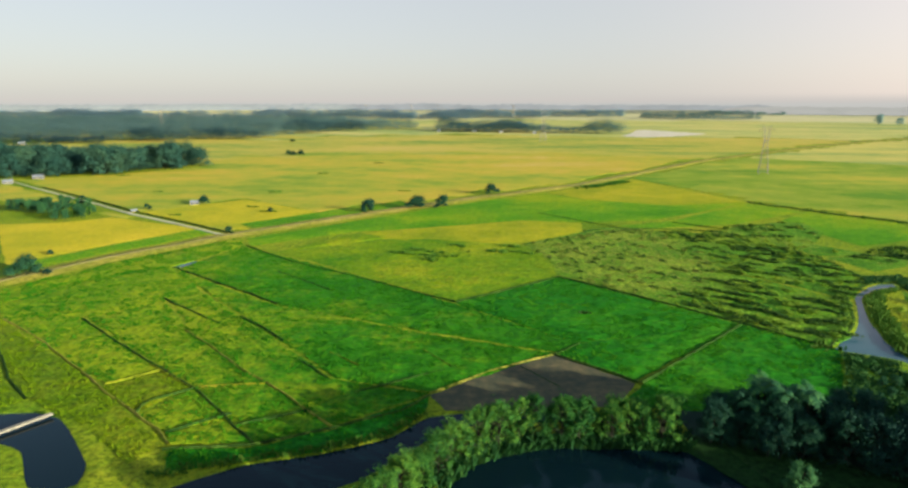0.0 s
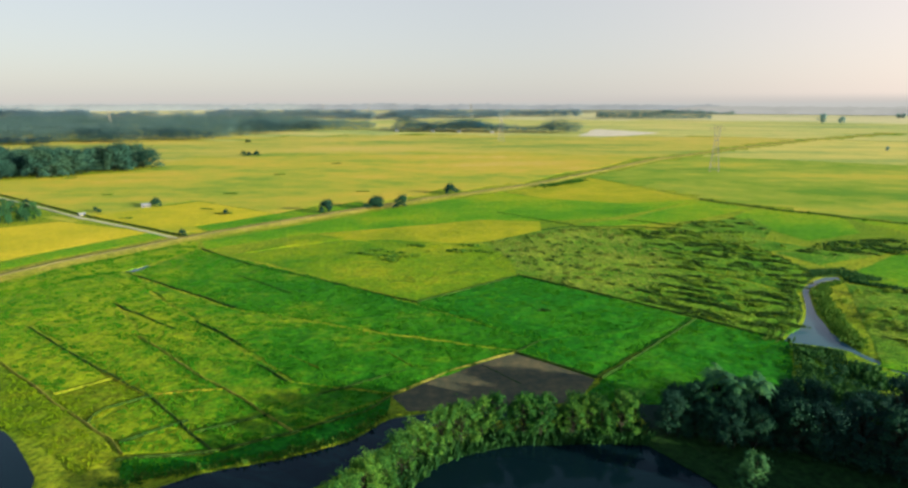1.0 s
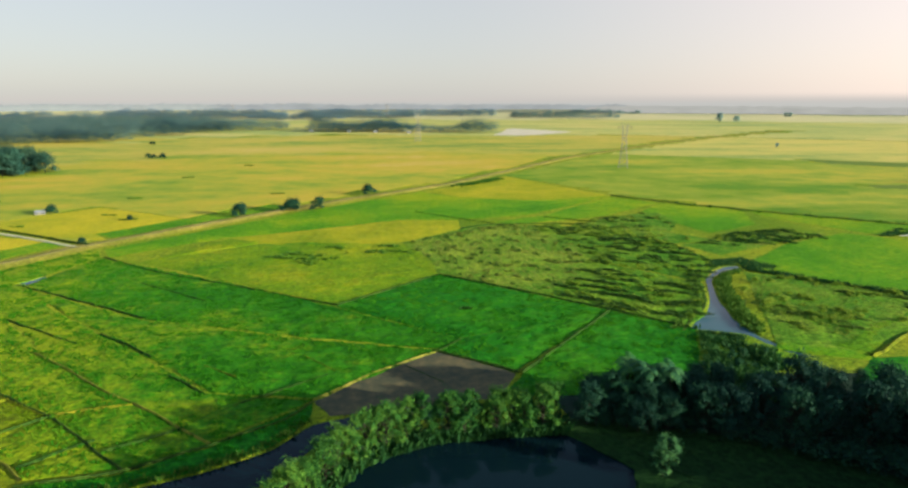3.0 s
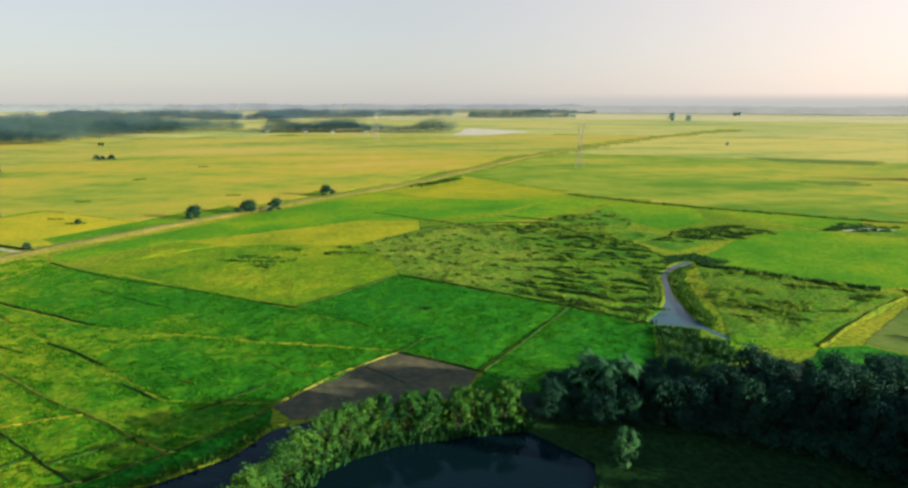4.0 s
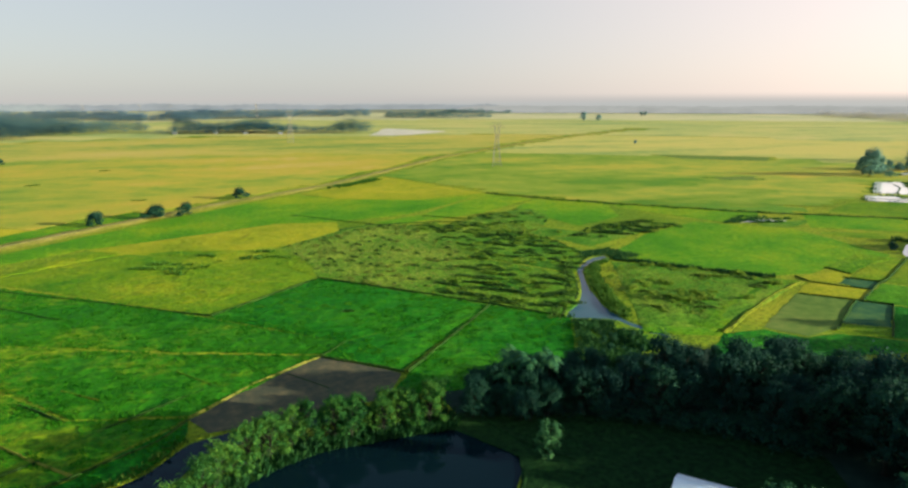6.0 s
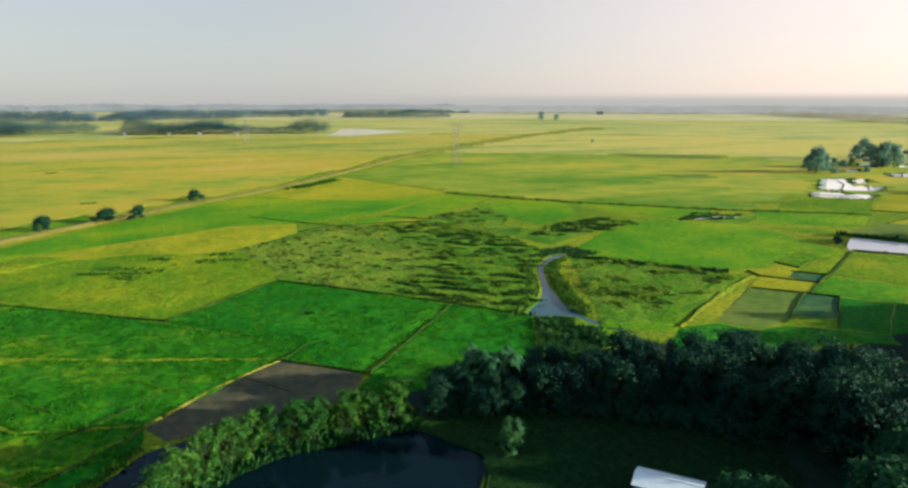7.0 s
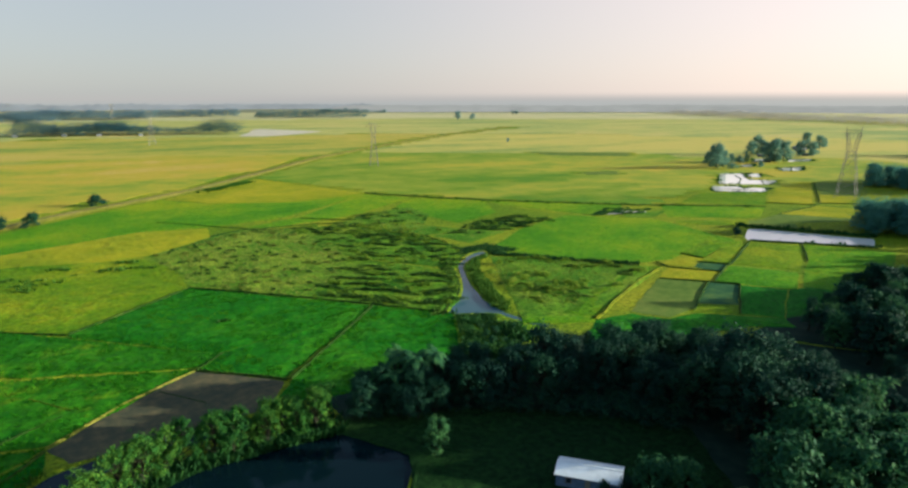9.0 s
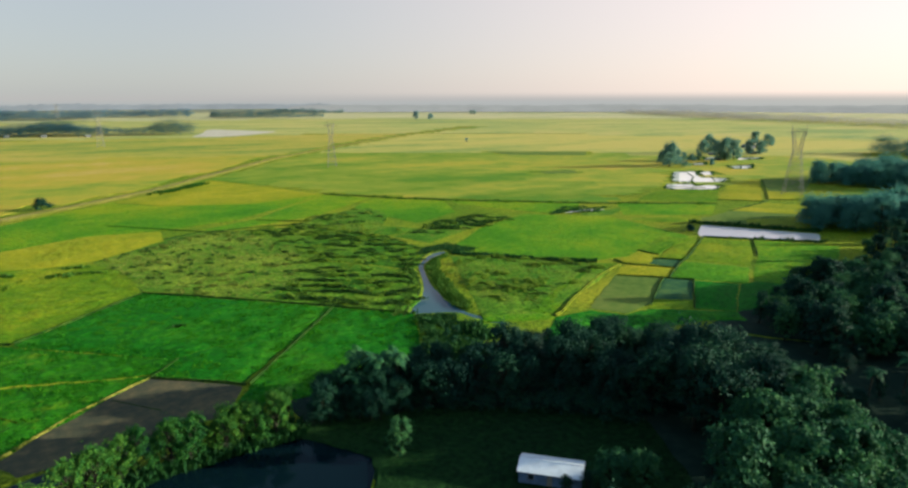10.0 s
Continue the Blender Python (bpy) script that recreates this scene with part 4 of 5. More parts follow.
def palm(name, seed, tall, label):
    """A palm: a bent ringed trunk and a head of drooping fronds."""
    r = np.random.default_rng(seed)
    root = new(name)
    bm = bmesh.new()
    bend = r.uniform(-0.12, 0.12, 2) * tall
    pts = [(bend[0] * s * s, bend[1] * s * s, tall * s - 0.3 * (1 - s)) for s in np.linspace(0, 1, 8)]
    tube(bm, pts, [0.24 - 0.1 * s for s in np.linspace(0, 1, 8)], 7)
    part("trunk", bm, BARK, root, smooth=True)
    head = Vector(pts[-1])
    bm = bmesh.new()
    for k in range(18):
        ang, rise, long = k * 2.4, r.uniform(-0.2, 0.9), r.uniform(2.6, 3.6)
        d = Vector((math.cos(ang), math.sin(ang), 0))
        side = Vector((-d.y, d.x, 0))
        spine = [head + d * long * s * (1 - 0.15 * s) + Vector((0, 0, rise * long * s - 1.15 * long * s * s * 0.62)) for s in np.linspace(0, 1, 9)]
        for a, b in zip(spine, spine[1:]):
            for sgn in (-1, 1):
                s = (a - head).length / long
                w = 0.75 * math.sin(min(1, s * 0.9 + 0.25) * math.pi) + 0.1
                mid = a.lerp(b, 0.15)
                vs = [bm.verts.new(q) for q in (a, a.lerp(b, 0.75), a.lerp(b, 0.95) + side * sgn * w + Vector((0, 0, -0.3 * w)), mid + side * sgn * w * 0.85 + Vector((0, 0, -0.22 * w)))]
                bm.faces.new(vs if sgn > 0 else vs[::-1])
    part("fronds", bm, LEAF_MID, root)
    return tagged(root, label, "palm tree")


def stand(kinds, spots, scales, seed, group, sink=0.0):
    """Sets out copies of some trees, turned and scaled by chance. The first of each kind is set where its first copy would be."""
    r = np.random.default_rng(seed)
    for k, (x, y) in enumerate(spots):
        kind = kinds[int(r.integers(len(kinds)))]
        s = r.uniform(*scales)
        own = kind.scale.copy()
        m = pose(float(x), float(y), -sink, 0, 0, r.uniform(0, 360)) @ Matrix.Diagonal((s * r.uniform(0.9, 1.1) / own.x, s * r.uniform(0.9, 1.1) / own.y, s / own.z, 1))
        if kind.get("set"):
            ob = copy_thing(kind, m)
        else:
            ob = kind
            ob.matrix_basis = m
            ob["set"] = 1
        tagged(ob, group=group)

L_FOREST = "tall dark green broadleaf tree in a grove"
forest_kinds = [tree("forest_tree", s, t, w, n, 0.21, LEAF, L_FOREST, c, 0.95, 34) for s, t, w, n, c in
                ((11, 12, 8.5, 8000, 0.14), (12, 13, 8, 8000, 0.18), (13, 11, 9, 8000, 0.12), (14, 14.5, 7.5, 8000, 0.2), (15, 10, 7, 7000, 0.12), (16, 13.5, 6.5, 7000, 0.15))]
light_kinds = [tree("broadleaf_tree", s, t, w, n, 0.16, LEAF_LIGHT, "bushy light green tree by the water", c, 0.95, 26, gaps=0.15) for s, t, w, n, c in
               ((21, 7.5, 4.8, 9000, 0.1), (22, 8, 4.2, 9000, 0.12), (23, 7.0, 5.4, 9000, 0.1), (27, 8.5, 4.6, 9000, 0.12))]
east_kinds = [tree("woodland_tree", s, t, w, 5000, 0.34, paint, "tall dark green broadleaf tree in a grove", 0.14, 0.95, 30) for s, t, w, paint in ((17, 12, 8.5, LEAF), (18, 13, 8, LEAF_MID), (19, 14.5, 7.5, LEAF), (20, 11, 8.5, LEAF_MID))]
# Lighter leaf copy, made to stand in for grove crowns that catch the sun.
grove_kinds = [tree("grove_tree", s, t, w, 7500, 0.25, LEAF_MID, "leafy mid-green tree in the grove", 0.1, 0.95, 30) for s, t, w in ((24, 10, 6.5), (25, 11, 6.5), (26, 9.5, 7))]
GROVE = [(60, 99), (76, 99), (88, 103), (102, 96), (117, 91), (126, 78), (128, 64), (120, 48), (104, 30), (84, 20), (72, 34), (82, 46), (92, 58), (97, 70), (86, 85), (74, 94)]
GROVE_EAST = [(152, 74), (162, 86), (174, 91), (190, 97), (206, 99), (222, 96), (240, 92), (266, 94), (296, 97), (318, 88), (300, 62), (236, 36), (190, 36), (166, 56), (154, 66)]
grove = scatter(GROVE, 5.6, 31)
off = grove - np.array((67.4, 65.4))
ahead, aside = off @ np.array((0.82, -0.57)), off @ np.array((0.57, 0.82))
low = (np.abs(aside) < 5) & (ahead < 46) & (ahead > 0)
tall_side = ~low & (grove[:, 0] > 78) & (grove[:, 1] < 75)
lot = np.random.default_rng(30).uniform(size=len(grove))
for kinds, those, small, big in ((forest_kinds, ~low & ~tall_side & (grove[:, 1] < 86), (0.56, 0.8), (0.8, 1.0)), (forest_kinds, ~low & ~tall_side & (grove[:, 1] >= 86), (0.82, 0.96), (0.96, 1.06)), (forest_kinds, tall_side & (grove[:, 1] > 54) & (grove[:, 0] < 116), (1.1, 1.2), (1.2, 1.32)), (forest_kinds, tall_side & (grove[:, 1] > 54) & (grove[:, 0] >= 116), (0.72, 0.86), (0.86, 0.95)), (grove_kinds, tall_side & (grove[:, 1] <= 54), (1.0, 1.2), (1.2, 1.4))):
    stand(kinds, grove[those & (lot < 0.62)], small, 32, "trees of the near grove")
    stand(kinds, grove[those & (lot >= 0.62)], big, 29, "tall trees of the near grove")
for spot, far in zip(grove[low], ahead[low]):
    stand(forest_kinds, [spot], ((2.0 + 0.17 * far) / 14, (2.0 + 0.17 * far) / 13.5), int(far * 10), "trees of the near grove")
stand(forest_kinds, scatter([(70, 101), (74, 106), (86, 108), (100, 109), (113, 105), (121, 98), (117, 92), (102, 97), (88, 102)], 4.4, 47), (0.42, 0.66), 48, "trees of the near grove")
stand(forest_kinds, scatter([(98, 99), (112, 97), (122, 89), (127, 81), (124, 74), (112, 86)], 4.6, 24), (0.72, 0.9), 23, "trees of the near grove")
eastern = scatter(GROVE_EAST, 6.4, 33)
rim = edge_distance([(162, 86), (174, 91), (190, 97), (206, 99), (222, 96), (240, 92), (266, 94), (296, 97), (318, 88)], eastern[:, 0], eastern[:, 1], False) < 9
stand(east_kinds, eastern[rim], (0.48, 0.66), 34, "trees of the eastern grove")
stand(east_kinds, eastern[~rim], (0.7, 0.95), 28, "trees of the eastern grove")
stand(east_kinds, [(262, 90), (270, 98), (282, 101), (276, 104), (292, 101), (300, 100), (308, 106), (318, 98), (312, 112), (326, 104)], (0.45, 0.8), 27, "trees of the eastern grove")
stand(forest_kinds, scatter([(45.5, 105), (49, 113), (64, 112), (70, 103), (60, 99.5), (50, 101)], 3.0, 35), (0.5, 0.66), 36, "trees of the pond corner")
stand(forest_kinds, scatter([(58, 102), (60, 110), (72, 109), (75, 103.5), (66, 100)], 3.2, 52), (0.6, 0.78), 53, "trees of the pond corner")
lane_trees = scatter([(128, 62), (148, 68), (164, 54), (188, 34), (170, 8), (140, 10), (116, 28), (122, 46)], 8.0, 39)
stand(forest_kinds, lane_trees[lane_trees[:, 0] < 3.1 * lane_trees[:, 1]], (0.4, 0.6), 40, "trees along the shaded lane")
# Unseen belt right of the view, added to shade grove and lawn.
shade_belt = scatter([(106, 24), (118, 34), (132, 40), (150, 44), (172, 52), (190, 56), (186, 20), (150, 4), (118, 6)], 9.0, 26)
off = shade_belt - np.array((67.4, 65.4))
# A gap along the sun's line keeps light on the shed roof.
stand(forest_kinds, shade_belt[np.abs(off @ np.array((0.57, 0.82))) > 5], (0.65, 0.9), 25, "tall trees beyond the shaded lane")
stand(light_kinds, [(-8.5, 89), (-5.5, 92), (-2.6, 95.5), (-0.5, 98.6), (1.6, 100.6), (4, 102.6), (6.4, 104.2), (9, 105.6), (14.6, 107), (17.4, 107.8), (21, 107.4), (24, 108.2), (26.6, 107.4), (29.6, 108), (32.6, 107.6), (35.4, 108.2), (38.4, 108),
                   (40.8, 108.6), (22.4, 105.6), (28, 105.8), (37, 106), (12, 106.4), (19, 106.2), (31, 106), (34, 106.4), (7.6, 103.4), (-7, 90.2)], (0.72, 1.16), 37, "trees on the pond dam")
# The row runs on out of view, added to shade the canal.
stand(light_kinds, [(-10.5, 86), (-12, 82.5), (-13.6, 79), (-15.6, 75.5), (-18, 72), (-20, 68), (-23, 64)], (0.9, 1.05), 46, "trees on the pond dam")
# Unseen trees, added to shade the canal bank.
stand(grove_kinds, [(-9, 74), (-4.5, 71), (0, 69.5), (-13, 70), (-2, 66)], (0.92, 1.08), 49, "trees south of the pond")
stand(grove_kinds, [(51.4, 87.5)], (0.64, 0.7), 51, "trees round the pond and shed")
stand(grove_kinds, [(71.6, 56.8), (74.8, 53.6)], (0.8, 0.95), 38, "trees round the pond and shed")
stand(forest_kinds, [(66.6, 62.2), (69.4, 60.4), (71.6, 60.2)], (0.24, 0.32), 45, "trees round the pond and shed")
# Trees below the view, added to shade the pond and lawn.
stand(forest_kinds, [(62, 44), (67, 42), (72, 40), (57, 46), (52, 49), (64, 36), (70, 33), (58, 38), (76, 37)], (0.8, 0.92), 44, "trees behind the shed")
palms = [palm("palm_tree", 41, 7.5, "slender palm with drooping fronds"), palm("palm_tree", 42, 9, "slender palm with drooping fronds")]
stand(palms, [(131, 53), (137, 48), (146, 45), (128, 60), (163, 62), (171, 58)], (0.8, 1.05), 43, "palms of the groves")

stand(palms, [(59, 106), (55, 109), (62, 104), (52.5, 106.5), (57.5, 110.5), (65, 107.5)], (0.95, 1.2), 50, "palms of the pond corner")

# woods further out
mid_kinds = [tree("wood_tree", s, t, w, 3000, 0.62, LEAF_WOOD, "tall blue-green tree in a distant wood", 0.02, 0.9, 14) for s, t, w in ((51, 17, 19), (52, 19, 18), (53, 15, 19))]
stand(mid_kinds, scatter(WOOD_WEST, 14, 54), (0.55, 1.2), 55, "trees of the western wood")
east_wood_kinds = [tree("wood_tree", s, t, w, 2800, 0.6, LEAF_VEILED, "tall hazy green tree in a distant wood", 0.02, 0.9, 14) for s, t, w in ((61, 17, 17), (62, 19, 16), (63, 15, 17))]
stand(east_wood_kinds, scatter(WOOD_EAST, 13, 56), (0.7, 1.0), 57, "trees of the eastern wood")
pond_wood_kinds = [tree("wood_tree", s, t, w, 3600, 0.5, LEAF_VEILED, "tall tree by the pond in haze-lightened green", 0.02, 0.9, 14) for s, t, w in ((67, 17, 15), (68, 19, 14), (69, 15, 15))]
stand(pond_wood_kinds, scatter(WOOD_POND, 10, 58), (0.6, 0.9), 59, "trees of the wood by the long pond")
village_kinds = [tree("village_tree", s, 17, w, 3000, 0.5, LEAF_HAZE_GREEN, "hazy green tree between the village ponds", 0.04, 1.0, 14) for s, w in ((64, 11), (65, 9.5), (66, 12))]
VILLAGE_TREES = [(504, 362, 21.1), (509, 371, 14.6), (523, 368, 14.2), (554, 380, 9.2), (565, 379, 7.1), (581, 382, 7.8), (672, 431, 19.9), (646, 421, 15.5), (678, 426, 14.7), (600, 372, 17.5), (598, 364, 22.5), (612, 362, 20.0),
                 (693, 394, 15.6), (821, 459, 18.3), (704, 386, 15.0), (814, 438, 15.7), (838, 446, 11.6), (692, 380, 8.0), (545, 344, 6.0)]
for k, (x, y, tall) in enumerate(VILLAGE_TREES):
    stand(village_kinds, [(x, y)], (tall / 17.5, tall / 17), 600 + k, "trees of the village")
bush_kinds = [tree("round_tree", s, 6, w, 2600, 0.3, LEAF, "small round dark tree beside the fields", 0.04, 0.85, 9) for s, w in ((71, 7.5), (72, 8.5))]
shrub_kinds = [tree("village_shrub", s, 6, w, 1200, 0.42, LEAF_HAZE_GREEN, "low hazy green shrub between the village ponds", 0.02, 0.8, 9) for s, w in ((74, 9), (75, 10))]
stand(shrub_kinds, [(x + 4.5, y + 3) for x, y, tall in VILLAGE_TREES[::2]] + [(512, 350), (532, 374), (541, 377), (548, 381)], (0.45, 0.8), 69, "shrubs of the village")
stand(bush_kinds, [(-150, 219), (-47.5, 356), (-20, 366.5), (-22.5, 365), (-6.5, 371), (25, 425)], (0.95, 1.3), 73, "lone trees of the plain")
stand(bush_kinds, [(-105, 297), (-176, 367), (-231, 399), (262, 173), (265, 176), (-172, 362), (-144, 222), (-101, 352), (-161, 252), (-10, 368), (-50, 353)], (0.26, 0.42), 78, "low bushes of the plain")
stand(bush_kinds, [(-149.4, 382.4)], (0.72, 0.78), 80, "lone trees of the plain")
stand(bush_kinds, [(-239, 979), (-243, 982), (-181, 738), (-174, 739), (-187, 738)], (0.55, 0.8), 79, "lone trees of the plain")
stand(grove_kinds + light_kinds[:1], clumped(ORCHARD, 7.0, 74, 0.55, 18.0, 1.5), (0.4, 0.75), 75, "orchard trees by the lane")
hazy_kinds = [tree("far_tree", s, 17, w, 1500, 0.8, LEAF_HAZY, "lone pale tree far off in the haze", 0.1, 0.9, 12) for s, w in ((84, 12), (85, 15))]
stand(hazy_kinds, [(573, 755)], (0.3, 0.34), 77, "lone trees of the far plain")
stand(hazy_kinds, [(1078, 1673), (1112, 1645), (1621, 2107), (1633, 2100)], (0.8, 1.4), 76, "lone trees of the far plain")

GROVES_WEST = [(-448, 988, 46, 21), (-356, 1040, 54, 22), (-274, 1215, 48, 25), (-240, 1330, 60, 22), (-600, 948, 40, 14), (-545, 945, 34, 13), (-690, 925, 50, 17)]


def far_wood(name, poly, gap, tall, material, label, seed, per=110, fine=0.12, up=3.0):
    """A distant wood: crowns of leaf clumps, too far to tell apart."""
    r = np.random.default_rng(seed)
    spots = scatter(poly, gap, seed)
    blobs = []
    for x, y in spots:
        h = tall * r.uniform(0.8, 1.2) * (0.45 + 1.0 * float(vnoise(np.array(x / 55), np.array(y / 55), 9)))
        blobs += [(x, y, h * 0.6, h * r.uniform(0.25, 0.42), 0.9)] + [(x + r.uniform(-0.5, 0.5) * gap, y + r.uniform(-0.5, 0.5) * gap, h * r.uniform(0.1, 0.62), h * r.uniform(0.2, 0.4), 0.8) for _ in range(3)]
    v, f = leaf_cloud(blobs, len(spots) * per, gap * fine, r, up, mess=0.3)
    return tagged(put(name, quads(name, v, f), material), label, "wood", kind="stuff")

for edge_of, k, paint in ((WOOD_WEST, 1, LEAF_WOOD), (WOOD_EAST, 2, LEAF_VEILED), (WOOD_POND, 3, LEAF_VEILED)):
    far_wood("undergrowth", edge_of, 7, 8, paint, "dense undergrowth at the foot of a wood", 160 + k, 60)
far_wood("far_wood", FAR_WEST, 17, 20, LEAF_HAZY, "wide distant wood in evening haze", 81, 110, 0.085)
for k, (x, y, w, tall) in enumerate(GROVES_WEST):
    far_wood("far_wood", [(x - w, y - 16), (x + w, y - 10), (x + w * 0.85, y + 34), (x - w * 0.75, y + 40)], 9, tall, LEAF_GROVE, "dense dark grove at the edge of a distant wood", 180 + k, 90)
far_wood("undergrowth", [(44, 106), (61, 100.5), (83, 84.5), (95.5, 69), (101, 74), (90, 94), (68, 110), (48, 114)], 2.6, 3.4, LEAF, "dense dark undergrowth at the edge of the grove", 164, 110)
far_wood("far_wood", WOOD_FAR_EAST, 11, 17, LEAF_HAZE_GREEN, "distant wood on the plain in haze-lightened green", 80, 110)
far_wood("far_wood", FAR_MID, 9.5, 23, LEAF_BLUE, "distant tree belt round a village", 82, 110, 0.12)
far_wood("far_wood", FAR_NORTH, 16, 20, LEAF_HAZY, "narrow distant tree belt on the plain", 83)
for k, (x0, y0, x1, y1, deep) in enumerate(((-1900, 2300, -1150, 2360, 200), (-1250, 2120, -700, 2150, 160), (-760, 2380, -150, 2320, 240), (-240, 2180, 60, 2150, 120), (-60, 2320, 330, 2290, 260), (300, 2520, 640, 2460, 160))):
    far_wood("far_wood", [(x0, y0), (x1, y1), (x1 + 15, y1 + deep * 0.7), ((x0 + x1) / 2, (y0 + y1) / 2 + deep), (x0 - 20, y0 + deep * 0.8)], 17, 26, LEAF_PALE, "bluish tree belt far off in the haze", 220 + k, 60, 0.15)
far_wood("far_wood", [(2240, 1900), (2040, 1510), (1760, 1000), (1560, 540), (1480, 200), (1700, 200), (1880, 760), (2160, 1340), (2480, 1860)], 20, 15, LEAF_DUSK, "wide far wood in a haze-pale leaf colour", 86, 110, 0.07, 6.0)
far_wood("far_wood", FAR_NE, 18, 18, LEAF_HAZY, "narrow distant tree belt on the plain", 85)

# ---- reeds and tussocks ----
def tufts(name, spots, tall, blades, material, label, seed, wide=0.5, category="reeds"):
    r = np.random.default_rng(seed)
    n = len(spots) * blades
    c = np.repeat(np.array(spots, float), blades, 0)
    big = np.repeat(r.uniform(0.6, 1.4, len(spots)), blades)
    a = r.uniform(0, math.tau, n)
    off = np.sqrt(r.uniform(0, 1, n)) * wide * big
    foot = np.stack([c[:, 0] + np.cos(a) * off * 1.6, c[:, 1] + np.sin(a) * off, np.full(n, 0.0)], 1)
    h = tall * big * r.uniform(0.6, 1.2, n)
    tip = foot + np.stack([np.cos(a) * h * 0.35, np.sin(a) * h * 0.35, h], 1)
    turn = r.uniform(0, math.tau, n)
    s = np.stack([np.cos(turn), np.sin(turn), np.zeros(n)], 1) * (0.10 + 0.10 * big)[:, None] * (tall ** 0.5)
    v = np.stack([foot - s, foot + s, tip * 0.7 + foot * 0.3 + s * 1.2, tip - s * 0.2], 1).reshape(-1, 3)
    return tagged(put(name, quads(name, v, np.arange(n * 4).reshape(-1, 4)), material), label, category, kind="stuff")

# The dark tone stands in for tussock shadows and shaded sides.
REED_BUSH = leaf("shadow_dark_tussock_grass", (0.012, 0.046, 0.010), (0.03, 0.08, 0.013), (0.10, 0.15, 0.02), 0.15)
REED_PALE = leaf("pale_marsh_grass", (0.12, 0.215, 0.009), (0.21, 0.285, 0.015), (0.34, 0.37, 0.04), 0.5)
MARSH_EAST = [(147, 195), (163, 184), (182, 160), (173, 149), (150, 138), (128, 135), (120, 146), (124, 166), (131, 186)]

MARSH_NORTH = [(104, 283), (140, 312), (161, 320), (174, 321), (170, 297), (155, 274), (160, 255), (146, 240), (128, 262), (118, 280)]
MARSH_STRIP = [(157, 248), (183, 257), (209, 268), (221, 254), (191, 236), (160, 234)]

MARSH_WEST = [(40, 217), (66, 188), (82, 204), (96, 228), (100, 252), (92, 300), (78, 304), (62, 296), (32, 270)]
MARSH_MAIN = [(66, 188), (94, 154), (104, 161), (122, 191), (142, 216), (142, 250), (129, 290), (96, 298), (101, 252), (96, 226), (82, 202)]
LUMP = leaf("rank_marsh_grass", (0.05, 0.145, 0.010), (0.12, 0.225, 0.018), (0.26, 0.32, 0.036), 0.3)
TAN = leaf("dry_marsh_grass", (0.10, 0.165, 0.02), (0.20, 0.24, 0.04), (0.32, 0.325, 0.075), 0.4)


def lumps(poly, gap, seed, cover, size, height):
    """Leaf clumps for tall tussocks: each a few rounded heads side by side, gathered in loose drifts."""
    r = np.random.default_rng(seed)
    out = []
    for x, y in scatter(poly, gap, seed):
        if vnoise(np.array(x / 15.0), np.array(y / 15.0), seed) * 0.65 + r.uniform(0, 0.35) < 1 - cover:
            continue
        big = r.uniform(0.6, 1.3)
        a = math.radians(-42 + r.normal() * 30)
        for k in range(int(r.integers(2, 6))):
            s1 = (k - 2) * 0.9 * size * big
            out.append((x + math.cos(a) * s1 + r.normal() * 0.3, y + math.sin(a) * s1 + r.normal() * 0.3, height * big * r.uniform(0.35, 0.6), size * big * r.uniform(0.6, 1.1), height / size * r.uniform(0.5, 0.8)))
    return out


def drifts(poly, seed, gap, cover, long):
    """Leaf clumps for narrow strokes along the sun's line, standing in for tussock shadows."""
    r = np.random.default_rng(seed)
    out = []
    for x, y in scatter(poly, gap, seed):
        if vnoise(np.array(x / 22.0), np.array(y / 22.0), seed) * 0.6 + r.uniform(0, 0.4) < 1 - cover:
            continue
        a, n, bend = math.radians(-38 + r.normal() * 9), r.uniform(*long), r.normal() * 0.03
        for s1 in np.arange(-n / 2, n / 2, 0.55):
            body = 1 - abs(2 * s1 / n) ** 2
            out.append((x + math.cos(a + bend * s1) * s1 + r.normal() * 0.22, y + math.sin(a + bend * s1) * s1 + r.normal() * 0.22, 0.25 + 0.25 * body, r.uniform(0.3, 0.5) * (0.5 + body), 1.0))
    return out

